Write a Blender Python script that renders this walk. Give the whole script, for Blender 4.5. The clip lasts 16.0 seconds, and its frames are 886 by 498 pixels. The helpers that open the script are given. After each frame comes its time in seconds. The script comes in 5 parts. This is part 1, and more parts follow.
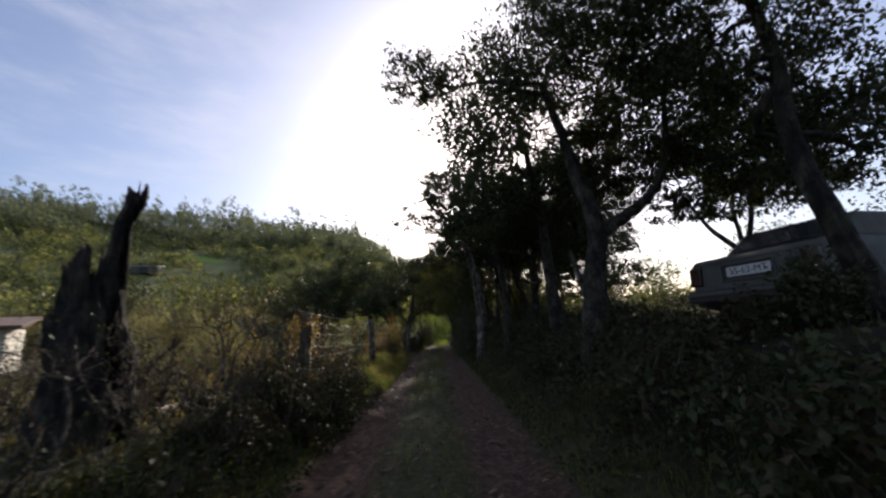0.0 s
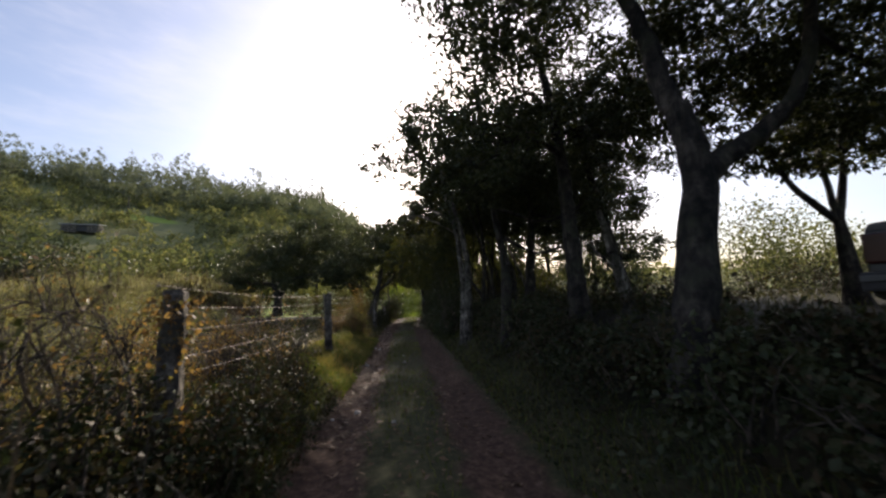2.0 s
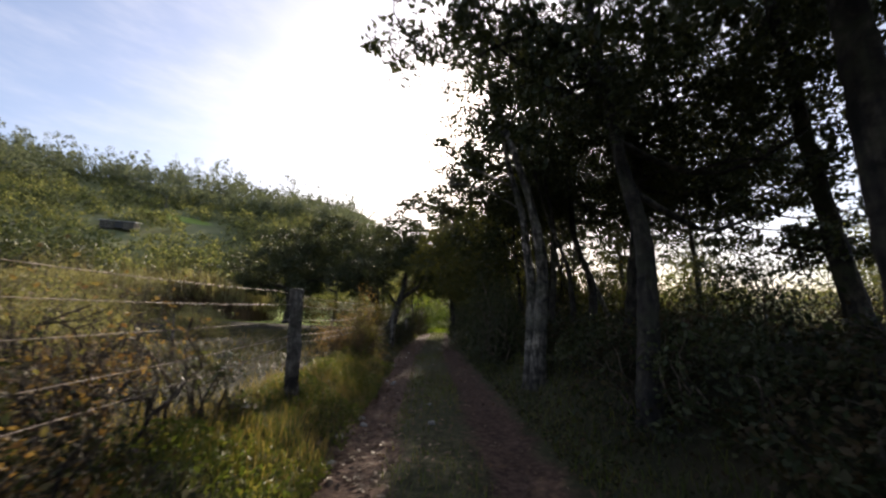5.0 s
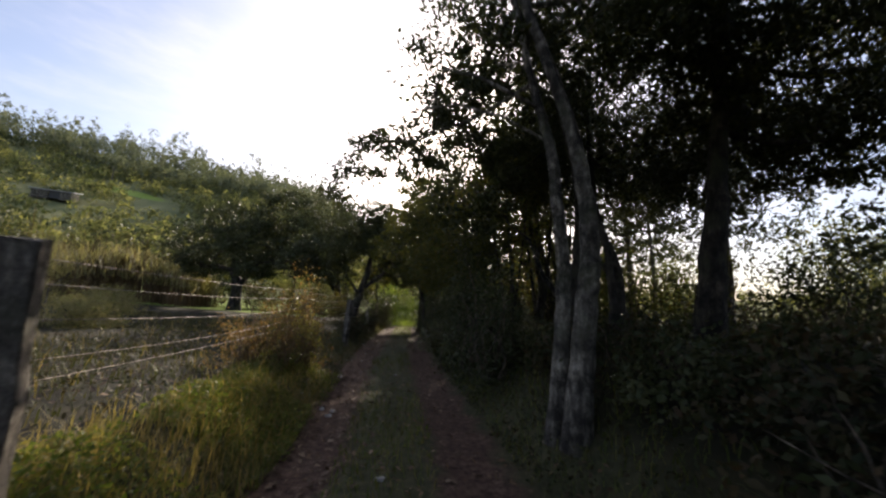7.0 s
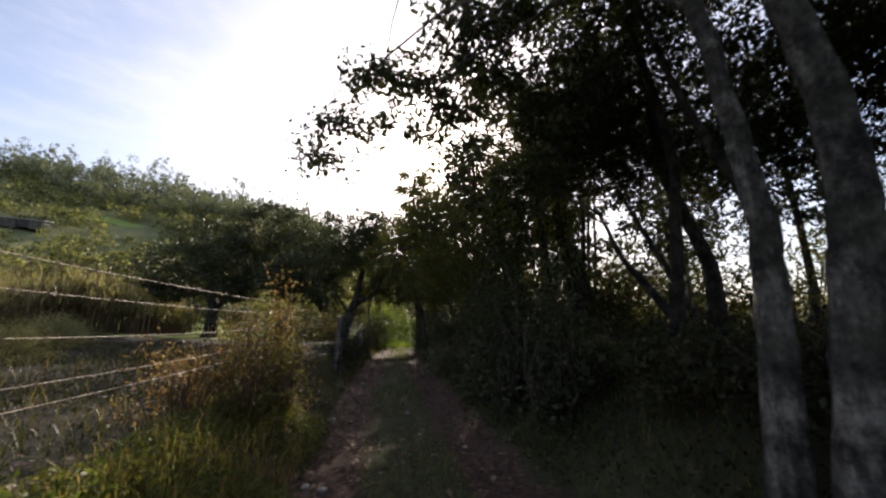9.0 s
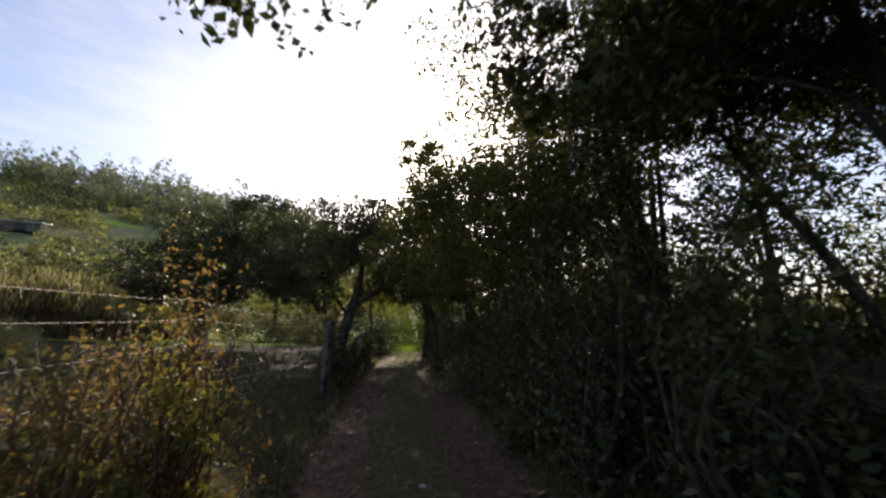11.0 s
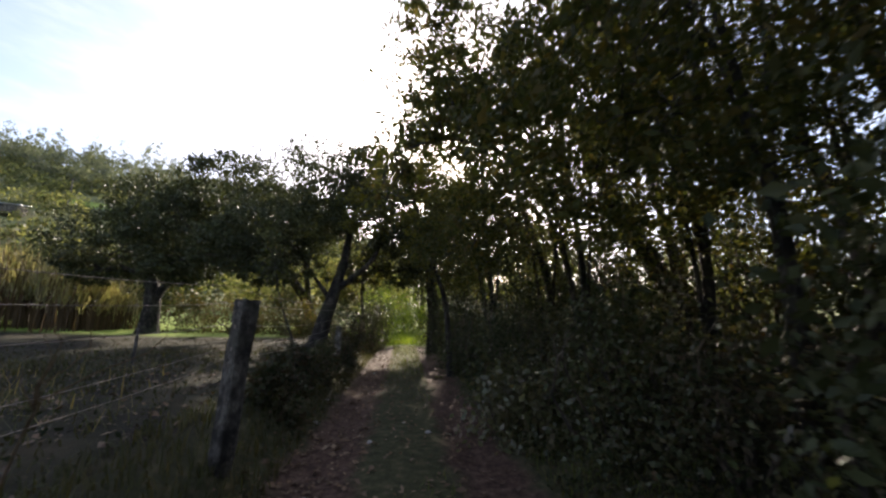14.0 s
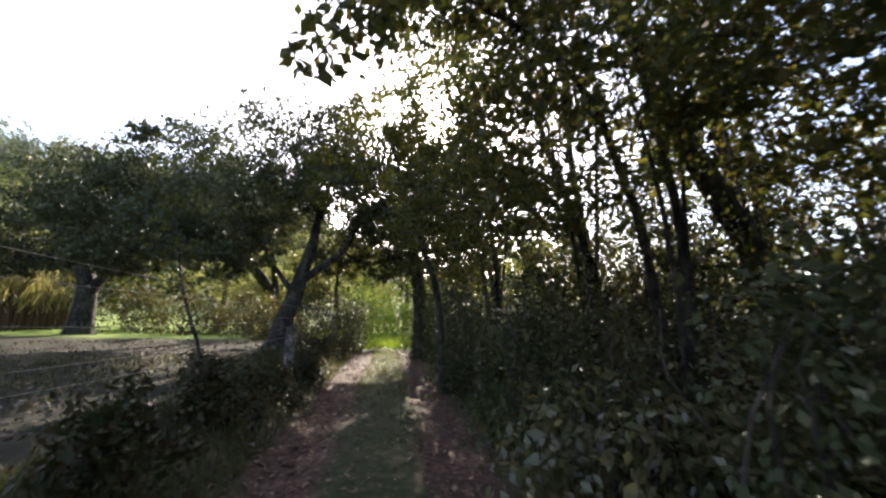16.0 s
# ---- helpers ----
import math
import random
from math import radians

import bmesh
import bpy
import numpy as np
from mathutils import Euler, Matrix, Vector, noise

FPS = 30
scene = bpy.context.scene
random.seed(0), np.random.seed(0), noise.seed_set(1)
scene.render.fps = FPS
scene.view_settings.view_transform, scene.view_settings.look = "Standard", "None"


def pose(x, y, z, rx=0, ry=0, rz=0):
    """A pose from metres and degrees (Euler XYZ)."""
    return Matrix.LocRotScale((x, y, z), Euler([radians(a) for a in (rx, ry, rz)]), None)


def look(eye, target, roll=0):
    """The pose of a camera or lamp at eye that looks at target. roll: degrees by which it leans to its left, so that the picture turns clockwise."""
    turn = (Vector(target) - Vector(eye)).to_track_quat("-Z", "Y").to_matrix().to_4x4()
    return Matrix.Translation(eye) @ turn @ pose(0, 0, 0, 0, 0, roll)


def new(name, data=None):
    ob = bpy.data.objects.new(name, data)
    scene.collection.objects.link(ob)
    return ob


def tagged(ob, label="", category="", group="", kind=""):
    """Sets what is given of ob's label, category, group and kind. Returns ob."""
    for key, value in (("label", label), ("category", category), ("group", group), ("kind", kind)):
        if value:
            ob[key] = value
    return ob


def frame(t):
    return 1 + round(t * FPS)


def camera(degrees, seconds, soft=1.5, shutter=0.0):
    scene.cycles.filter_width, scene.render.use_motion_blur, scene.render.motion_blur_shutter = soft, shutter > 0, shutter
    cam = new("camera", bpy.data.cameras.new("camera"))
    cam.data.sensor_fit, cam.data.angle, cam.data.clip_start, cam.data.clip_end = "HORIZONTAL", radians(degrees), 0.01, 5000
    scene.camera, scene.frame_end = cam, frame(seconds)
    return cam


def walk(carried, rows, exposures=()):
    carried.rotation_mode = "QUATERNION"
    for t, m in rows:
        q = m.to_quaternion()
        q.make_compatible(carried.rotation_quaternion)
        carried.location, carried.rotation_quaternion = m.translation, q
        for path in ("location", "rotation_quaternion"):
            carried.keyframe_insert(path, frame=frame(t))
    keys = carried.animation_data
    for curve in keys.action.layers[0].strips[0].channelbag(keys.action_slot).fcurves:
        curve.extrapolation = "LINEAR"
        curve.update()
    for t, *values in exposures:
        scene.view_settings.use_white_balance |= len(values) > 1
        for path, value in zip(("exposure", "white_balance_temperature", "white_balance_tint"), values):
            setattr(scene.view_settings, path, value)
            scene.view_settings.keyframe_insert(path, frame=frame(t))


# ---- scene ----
cam = camera(98.0, 16.0, soft=2.4, shutter=0.4)
PATH = [
    (0, (0.213, 1.26, 1.233), (0.285, 3.216, 1.644), -3.7),
    (0.5, (0.158, 2.011, 1.291), (0.378, 3.971, 1.626), -2.2),
    (1, (0.228, 2.731, 1.249), (0.389, 4.688, 1.629), 2.6),
    (1.5, (0.091, 3.313, 1.43), (0.219, 5.277, 1.786), 0.6),
    (2, (0.005, 3.851, 1.462), (0.234, 5.822, 1.717), -2.4),
    (2.5, (-0.022, 4.615, 1.533), (0.103, 6.59, 1.825), 0.3),
    (3, (-0.075, 5.285, 1.554), (-0.11, 7.254, 1.903), 1.1),
    (5.5, (-0.036, 8.746, 1.382), (0.174, 10.708, 1.709), 0.7),
    (6, (0.079, 9.522, 1.482), (0.432, 11.463, 1.808), -0.0),
    (6.5, (0.059, 10.153, 1.456), (0.258, 12.115, 1.794), 2.2),
    (7, (0.053, 10.827, 1.463), (0.3, 12.79, 1.756), 2.7),
    (7.5, (-0.137, 11.366, 1.405), (0.113, 13.315, 1.778), 0.2),
    (8, (-0.145, 11.846, 1.381), (0.017, 13.787, 1.836), 1.0),
    (8.5, (-0.072, 12.452, 1.403), (0.345, 14.369, 1.794), 2.2),
    (9, (-0.223, 12.845, 1.327), (0.081, 14.782, 1.72), 0.5),
    (11.5, (-0.13, 15.91, 1.464), (0.153, 17.851, 1.854), -0.1),
    (12, (-0.126, 16.499, 1.453), (0.131, 18.438, 1.87), 0.8),
    (12.5, (-0.025, 17.207, 1.433), (0.242, 19.161, 1.766), 1.3),
    (13, (-0.02, 17.921, 1.44), (0.178, 19.88, 1.79), 1.2),
    (13.5, (-0.043, 18.598, 1.436), (0.156, 20.55, 1.821), 2.4),
    (14, (-0.003, 19.312, 1.406), (0.292, 21.261, 1.742), 0.2),
    (14.5, (-0.078, 19.942, 1.424), (0.104, 21.908, 1.745), 0.1),
    (15, (-0.007, 20.546, 1.395), (0.381, 22.498, 1.587), -0.9),
    (15.5, (0.135, 21.063, 1.3), (0.54, 22.997, 1.608), -1.1),
    (16, (0.212, 21.59, 1.346), (0.583, 23.526, 1.685), 0.5),
]
EXPOSURE = [(0, 0.1, 6500, 17), (1, 0.32, 6650, 17), (3, 0.34, 6900, 17), (6, 0.56, 7000, 17), (7.5, 0.5, 7000, 17), (9, 0.5, 7000, 17), (12.5, 0.6, 6900, 17), (14, 1.0, 6850, 17), (15, 1.3, 6700, 17), (16, 1.75, 6600, 17)]
walk(cam, [(t, look(eye, target, roll)) for t, eye, target, roll in PATH], EXPOSURE)

# ---- light ----
SUN_AZ, SUN_EL = radians(9.3), radians(25.5)
world = bpy.data.worlds.new("sky")
scene.world = world
world.use_nodes = True
wn, wl = world.node_tree.nodes, world.node_tree.links
sky = wn.new("ShaderNodeTexSky")
sky.sky_type = "NISHITA"
sky.sun_disc = False
sky.sun_elevation, sky.sun_rotation = SUN_EL, SUN_AZ
sky.air_density, sky.dust_density, sky.ozone_density = 1.0, 2.6, 3.5
place = wn.new("ShaderNodeTexCoord")
shape = wn.new("ShaderNodeMapping")
shape.inputs["Scale"].default_value = (1.6, 1.0, 5.0)
shape.inputs["Rotation"].default_value = (0.0, 0.25, 0.4)
wisp = wn.new("ShaderNodeTexNoise")
wisp.inputs["Scale"].default_value, wisp.inputs["Detail"].default_value, wisp.inputs["Roughness"].default_value = 1.7, 8, 0.62
thin = wn.new("ShaderNodeMapRange")
thin.interpolation_type = "SMOOTHSTEP"
for i_, v_ in enumerate((0.40, 0.78, 0.05, 0.55)):
    thin.inputs[i_ + 1].default_value = v_
veil = wn.new("ShaderNodeMix")
veil.data_type = "RGBA"
veil.inputs[7].default_value = (5.4, 5.6, 6.2, 1)
wl.new(place.outputs["Generated"], shape.inputs["Vector"])
wl.new(shape.outputs["Vector"], wisp.inputs["Vector"])
wl.new(wisp.outputs["Fac"], thin.inputs[0])
wl.new(thin.outputs[0], veil.inputs[0])
wl.new(sky.outputs["Color"], veil.inputs[6])
wl.new(veil.outputs[2], wn["Background"].inputs["Color"])
wn["Background"].inputs["Strength"].default_value = 0.15
TO_SUN = Vector((math.sin(SUN_AZ) * math.cos(SUN_EL), math.cos(SUN_AZ) * math.cos(SUN_EL), math.sin(SUN_EL)))
lamp = bpy.data.lights.new("sun", "SUN")
lamp.energy, lamp.angle, lamp.color = 5.0, radians(0.5), (1.0, 0.93, 0.78)
sun = new("sun", lamp)
sun.matrix_world = look(TO_SUN * 100, (0, 0, 0))


disc_mat = bpy.data.materials.new("sun_surface")
disc_mat.use_nodes = True
disc_bsdf = disc_mat.node_tree.nodes["Principled BSDF"]
disc_bsdf.inputs["Emission Color"].default_value = (1.0, 0.96, 0.88, 1)
disc_bsdf.inputs["Emission Strength"].default_value = 60
bm = bmesh.new()
bmesh.ops.create_uvsphere(bm, u_segments=24, v_segments=12, radius=45.0)
disc_mesh = bpy.data.meshes.new("sun_disc")
bm.to_mesh(disc_mesh)
bm.free()
disc_mesh.materials.append(disc_mat)
disc = tagged(new("sun_disc", disc_mesh), "low white sun in the hazy sky", "sun", kind="structure")
disc.location = Vector((math.sin(SUN_AZ) * math.cos(SUN_EL + 0.02), math.cos(SUN_AZ) * math.cos(SUN_EL + 0.02), math.sin(SUN_EL + 0.02))) * 4800


# ---- materials ----
def material(name):
    m = bpy.data.materials.new(name)
    m.use_nodes = True
    return m, m.node_tree.nodes, m.node_tree.links, m.node_tree.nodes["Principled BSDF"]


def noise_ramp(nodes, links, scale, stops, detail=6, vec=None, rough=0.6):
    n = nodes.new("ShaderNodeTexNoise")
    n.inputs["Scale"].default_value, n.inputs["Detail"].default_value, n.inputs["Roughness"].default_value = scale, detail, rough
    if vec is not None:
        links.new(vec, n.inputs["Vector"])
    r = nodes.new("ShaderNodeValToRGB")
    while len(r.color_ramp.elements) < len(stops):
        r.color_ramp.elements.new(0.5)
    for e, (p, c) in zip(r.color_ramp.elements, stops):
        e.position, e.color = p, (*c, 1)
    links.new(n.outputs["Fac"], r.inputs["Fac"])
    return r.outputs["Color"], n.outputs["Fac"]


def mix(nodes, links, fac, a, b, mode="MIX"):
    m = nodes.new("ShaderNodeMix")
    m.data_type, m.blend_type = "RGBA", mode
    for value, sock in ((fac, m.inputs[0]), (a, m.inputs[6]), (b, m.inputs[7])):
        if isinstance(value, bpy.types.NodeSocket):
            links.new(value, sock)
        else:
            sock.default_value = (*value, 1) if isinstance(value, tuple) else value
    return m.outputs[2]


def bump(nodes, links, bsdf, fac, strength, distance):
    b = nodes.new("ShaderNodeBump")
    b.inputs["Strength"].default_value, b.inputs["Distance"].default_value = strength, distance
    links.new(fac, b.inputs["Height"])
    links.new(b.outputs["Normal"], bsdf.inputs["Normal"])


def leaf_material(name, colours, through_light=0.35, rough=0.5, gloss=0.2):
    """Leaves: colour differs from leaf to leaf and in broad drifts; light passes through them."""
    m, n, l, b = material(name)
    geo = n.new("ShaderNodeNewGeometry")
    ramp = n.new("ShaderNodeValToRGB")
    while len(ramp.color_ramp.elements) < len(colours):
        ramp.color_ramp.elements.new(0.5)
    for i, (e, c) in enumerate(zip(ramp.color_ramp.elements, colours)):
        e.position, e.color = i / max(1, len(colours) - 1), (*c, 1)
    l.new(geo.outputs["Random Per Island"], ramp.inputs["Fac"])
    drift, _ = noise_ramp(n, l, 0.9, [(0.3, (0.65, 0.65, 0.65)), (0.7, (1.2, 1.15, 1.0))], 3, geo.outputs["Position"])
    col = mix(n, l, 1.0, ramp.outputs["Color"], drift, "MULTIPLY")
    l.new(col, b.inputs["Base Color"])
    b.inputs["Roughness"].default_value = rough
    b.inputs["Specular IOR Level"].default_value = gloss
    t = n.new("ShaderNodeBsdfTranslucent")
    warm = mix(n, l, 1.0, col, (1.2, 1.2, 0.65), "MULTIPLY")
    l.new(warm, t.inputs["Color"])
    s = n.new("ShaderNodeMixShader")
    s.inputs[0].default_value = through_light
    l.new(b.outputs[0], s.inputs[1])
    l.new(t.outputs[0], s.inputs[2])
    l.new(s.outputs[0], n["Material Output"].inputs["Surface"])
    return m


LEAF_OAK = leaf_material("leaf_oak", [(0.034, 0.045, 0.022), (0.055, 0.068, 0.032), (0.085, 0.09, 0.045)], 0.22)
LEAF_ALDER = leaf_material("leaf_alder", [(0.045, 0.058, 0.022), (0.07, 0.082, 0.030), (0.10, 0.105, 0.035), (0.13, 0.10, 0.035)], 0.48)
LEAF_YELLOW = leaf_material("leaf_yellow", [(0.07, 0.08, 0.02), (0.13, 0.125, 0.025), (0.10, 0.105, 0.025)], 0.4)
LEAF_BRAMBLE = leaf_material("leaf_bramble", [(0.024, 0.034, 0.016), (0.04, 0.05, 0.022), (0.065, 0.042, 0.024), (0.05, 0.06, 0.03)], 0.2, 0.62)
# lighter than bramble: veiling glare on the later shrubs is put into the colour
LEAF_HAZEL = leaf_material("leaf_hazel", [(0.08, 0.09, 0.042), (0.11, 0.12, 0.055), (0.13, 0.105, 0.06), (0.14, 0.14, 0.08)], 0.32, 0.38, 0.6)
LEAF_SCRUB = leaf_material("leaf_scrub", [(0.06, 0.075, 0.026), (0.10, 0.098, 0.04), (0.13, 0.092, 0.048), (0.08, 0.09, 0.04)], 0.35, 0.65)
LEAF_WILLOW = leaf_material("leaf_willow", [(0.18, 0.18, 0.10), (0.24, 0.235, 0.14), (0.29, 0.25, 0.15), (0.15, 0.17, 0.08)], 0.5)
LEAF_RUST = leaf_material("leaf_rust", [(0.22, 0.12, 0.06), (0.30, 0.20, 0.10), (0.15, 0.085, 0.045), (0.20, 0.19, 0.08)], 0.45)
LEAF_GOLD = leaf_material("leaf_gold", [(0.28, 0.24, 0.06), (0.20, 0.21, 0.06), (0.32, 0.26, 0.09), (0.16, 0.18, 0.05)], 0.45)
LEAF_FALLEN = leaf_material("leaf_fallen", [(0.11, 0.066, 0.042), (0.17, 0.11, 0.07), (0.07, 0.045, 0.032), (0.25, 0.18, 0.13)], 0.1, 0.6)
GRASS_GREEN = leaf_material("grass_green", [(0.07, 0.105, 0.025), (0.12, 0.155, 0.04), (0.19, 0.165, 0.06)], 0.46)
GRASS_DRY = leaf_material("grass_dry", [(0.24, 0.18, 0.08), (0.32, 0.25, 0.12), (0.17, 0.16, 0.06)], 0.5)
GRASS_FIELD = leaf_material("grass_field", [(0.045, 0.055, 0.02), (0.07, 0.075, 0.03), (0.11, 0.09, 0.045)], 0.4)
# glade green with the sunlight put into its brighter colour
GRASS_SUNLIT = leaf_material("grass_sunlit", [(0.14, 0.22, 0.03), (0.20, 0.28, 0.04), (0.25, 0.28, 0.06)], 0.45)
REED_STEM = leaf_material("reed_stem", [(0.10, 0.065, 0.04), (0.15, 0.10, 0.06), (0.08, 0.06, 0.035)], 0.15, 0.7)
REED = leaf_material("reed_leaf", [(0.28, 0.26, 0.16), (0.34, 0.30, 0.19), (0.19, 0.21, 0.11)], 0.5)
# far foliage, lightened and greyed so the colour carries aerial haze
LEAF_HILL_HAZED = leaf_material("leaf_hill_hazed", [(0.09, 0.11, 0.062), (0.16, 0.175, 0.09), (0.24, 0.235, 0.13)], 0.5, 0.85)
# darker copy of the hill leaf: shade of dense clumps painted in
LEAF_GROVE_SHADED = leaf_material("leaf_grove_shaded", [(0.05, 0.068, 0.04), (0.08, 0.10, 0.055), (0.13, 0.14, 0.075)], 0.35, 0.85)
# grey-green eucalyptus, paler and bluer to paint in the distance haze
LEAF_PINE_HAZED = leaf_material("leaf_eucalyptus_hazed", [(0.105, 0.13, 0.108), (0.15, 0.175, 0.145), (0.21, 0.225, 0.19)], 0.4, 0.85)


def bark_material(name, dark, light, scale=9.0):
    m, n, l, b = material(name)
    tc = n.new("ShaderNodeTexCoord")
    mp = n.new("ShaderNodeMapping")
    mp.inputs["Scale"].default_value = (1, 1, 0.25)
    l.new(tc.outputs["Object"], mp.inputs["Vector"])
    col, fac = noise_ramp(n, l, scale, [(0.40, dark), (0.52, tuple((p + q) / 2.6 for p, q in zip(dark, light))), (0.62, light)], 8, mp.outputs["Vector"], 0.7)
    moss, _ = noise_ramp(n, l, 2.2, [(0.5, (0, 0, 0)), (0.68, (1, 1, 1))], 5, tc.outputs["Object"])
    blotch, _ = noise_ramp(n, l, 4.5, [(0.41, (0.22, 0.21, 0.19)), (0.5, (0.8, 0.78, 0.75)), (0.6, (1.6, 1.6, 1.55))], 6, tc.outputs["Object"], 0.7)
    col = mix(n, l, 1.0, col, blotch, "MULTIPLY")
    l.new(mix(n, l, moss, col, (0.045, 0.05, 0.024)), b.inputs["Base Color"])
    b.inputs["Roughness"].default_value = 0.92
    bump(n, l, b, fac, 1.0, 0.09)
    return m


BARK_DARK = bark_material("bark_oak", (0.022, 0.018, 0.015), (0.085, 0.07, 0.057))
BARK_PALE = bark_material("bark_pale", (0.06, 0.052, 0.045), (0.30, 0.27, 0.23), 11.0)
BARK_ROT = bark_material("bark_rotten", (0.012, 0.009, 0.008), (0.085, 0.06, 0.045), 14.0)
TWIG = bark_material("twig_bark", (0.08, 0.06, 0.045), (0.24, 0.185, 0.14), 20.0)
SLEEPER = bark_material("weathered_sleeper", (0.08, 0.07, 0.06), (0.26, 0.23, 0.20), 16.0)


def plain(name, dark, light, rough=0.6, metal=0.0, scale=8.0, relief=0.2):
    m, n, l, b = material(name)
    tc = n.new("ShaderNodeTexCoord")
    col, fac = noise_ramp(n, l, scale, [(0.3, dark), (0.7, light)], 7, tc.outputs["Object"])
    l.new(col, b.inputs["Base Color"])
    b.inputs["Roughness"].default_value, b.inputs["Metallic"].default_value = rough, metal
    if relief:
        bump(n, l, b, fac, relief, 0.01)
    return m


WIRE = plain("rusty_wire", (0.14, 0.10, 0.08), (0.34, 0.29, 0.25), 0.6, 0.5, 30)
CAR_PAINT = plain("dusty_car_paint", (0.07, 0.068, 0.06), (0.12, 0.115, 0.105), 0.65, 0, 3, 0.03)
BLACK_TRIM = plain("black_trim", (0.02, 0.02, 0.02), (0.045, 0.04, 0.04), 0.6)
RUBBER = plain("tyre_rubber", (0.02, 0.02, 0.02), (0.04, 0.04, 0.04), 0.85)
TAIL_RED = plain("tail_light_plastic", (0.03, 0.007, 0.006), (0.05, 0.01, 0.009), 0.3, 0, 5, 0)
PLATE_WHITE = plain("plate_white", (0.55, 0.55, 0.55), (0.68, 0.68, 0.68), 0.4, 0, 5, 0)
CAR_GLASS = plain("car_glass", (0.02, 0.025, 0.03), (0.05, 0.055, 0.06), 0.08, 0, 2, 0)
PALE_WALL = plain("limewashed_wall", (0.45, 0.42, 0.36), (0.66, 0.62, 0.54), 0.9, 0, 2)
METAL_ROOF = plain("sheet_metal_roof", (0.30, 0.32, 0.34), (0.48, 0.50, 0.52), 0.5, 0.3, 1.5)
OLD_TILE = plain("old_roof_tile", (0.07, 0.045, 0.035), (0.16, 0.10, 0.075), 0.9, 0, 4)
# pale tone of sunlit bare ground, worn by the added log
SUNLIT_STRIP = plain("sunlit_strip", (0.30, 0.24, 0.17), (0.50, 0.42, 0.31), 0.8, 0, 12)
STONE = plain("pale_stone", (0.22, 0.20, 0.18), (0.42, 0.40, 0.36), 0.9, 0, 14, 0.5)


def ground_material():
    m, n, l, b = material("ground")
    geo = n.new("ShaderNodeNewGeometry")
    pos = geo.outputs["Position"]
    sep = n.new("ShaderNodeSeparateXYZ")
    l.new(pos, sep.inputs[0])

    def calc(op, a, c=0.0, d=0.0):
        k = n.new("ShaderNodeMath")
        k.operation = op
        for v, sock in zip((a, c, d), k.inputs):
            if isinstance(v, bpy.types.NodeSocket):
                l.new(v, sock)
            else:
                sock.default_value = v
        return k.outputs[0]

    def band(v, lo, hi, out0=0.0, out1=1.0):
        k = n.new("ShaderNodeMapRange")
        k.interpolation_type = "SMOOTHSTEP"
        l.new(v, k.inputs[0])
        for i, q in enumerate((lo, hi, out0, out1)):
            k.inputs[i + 1].default_value = q
        return k.outputs[0]

    _, wob = noise_ramp(n, l, 1.6, [(0, (0, 0, 0)), (1, (1, 1, 1))], 5, pos)
    x = calc("SUBTRACT", sep.outputs[0], calc("MULTIPLY", sep.outputs[1], 0.008))
    x = calc("SUBTRACT", x, band(sep.outputs[1], 20.0, 38.0, 0.0, 0.65))
    x = calc("ADD", x, calc("MULTIPLY_ADD", wob, 0.7, -0.35))
    side = calc("ABSOLUTE", x)
    rut = band(calc("ABSOLUTE", calc("SUBTRACT", side, 0.78)), 0.22, 0.46, 1.0, 0.0)
    dirt, fine = noise_ramp(n, l, 14, [(0.35, (0.035, 0.021, 0.015)), (0.52, (0.085, 0.051, 0.037)), (0.7, (0.17, 0.115, 0.086))], 10, pos, 0.7)
    turf, _ = noise_ramp(n, l, 9, [(0.35, (0.03, 0.034, 0.017)), (0.52, (0.055, 0.056, 0.026)), (0.68, (0.11, 0.088, 0.05))], 8, pos, 0.7)
    # dark soil, lowered further so its colour holds the field oaks' shade
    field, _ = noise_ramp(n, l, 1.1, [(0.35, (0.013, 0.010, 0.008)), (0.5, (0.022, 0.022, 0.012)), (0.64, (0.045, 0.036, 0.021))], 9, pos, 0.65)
    hill, _ = noise_ramp(n, l, 0.06, [(0.3, (0.10, 0.115, 0.055)), (0.5, (0.15, 0.165, 0.07)), (0.7, (0.22, 0.21, 0.10))], 8, pos, 0.6)
    # glade tone brightened to carry sunlight; it also colours the hill meadow
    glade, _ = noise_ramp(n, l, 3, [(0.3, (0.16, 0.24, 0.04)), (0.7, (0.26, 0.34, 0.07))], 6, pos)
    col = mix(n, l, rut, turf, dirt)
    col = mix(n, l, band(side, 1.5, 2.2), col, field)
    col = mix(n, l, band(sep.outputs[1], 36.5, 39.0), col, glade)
    far = calc("MAXIMUM", band(calc("ABSOLUTE", sep.outputs[0]), 30, 55), band(sep.outputs[1], 50, 70))
    col = mix(n, l, far, col, hill)
    mx_ = calc("DIVIDE", calc("ADD", sep.outputs[0], 84.0), 13.0)
    my_ = calc("DIVIDE", calc("SUBTRACT", sep.outputs[1], 137.0), 5.0)
    lea = calc("SQRT", calc("ADD", calc("MULTIPLY", mx_, mx_), calc("MULTIPLY", my_, my_)))
    col = mix(n, l, band(calc("ADD", lea, calc("MULTIPLY", wob, 0.3)), 0.9, 1.25, 1.0, 0.0), col, glade)
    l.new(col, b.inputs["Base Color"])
    b.inputs["Roughness"].default_value = 0.95
    b.inputs["Specular IOR Level"].default_value = 0.15
    bump(n, l, b, fine, 0.7, 0.04)
    return m


GROUND = ground_material()


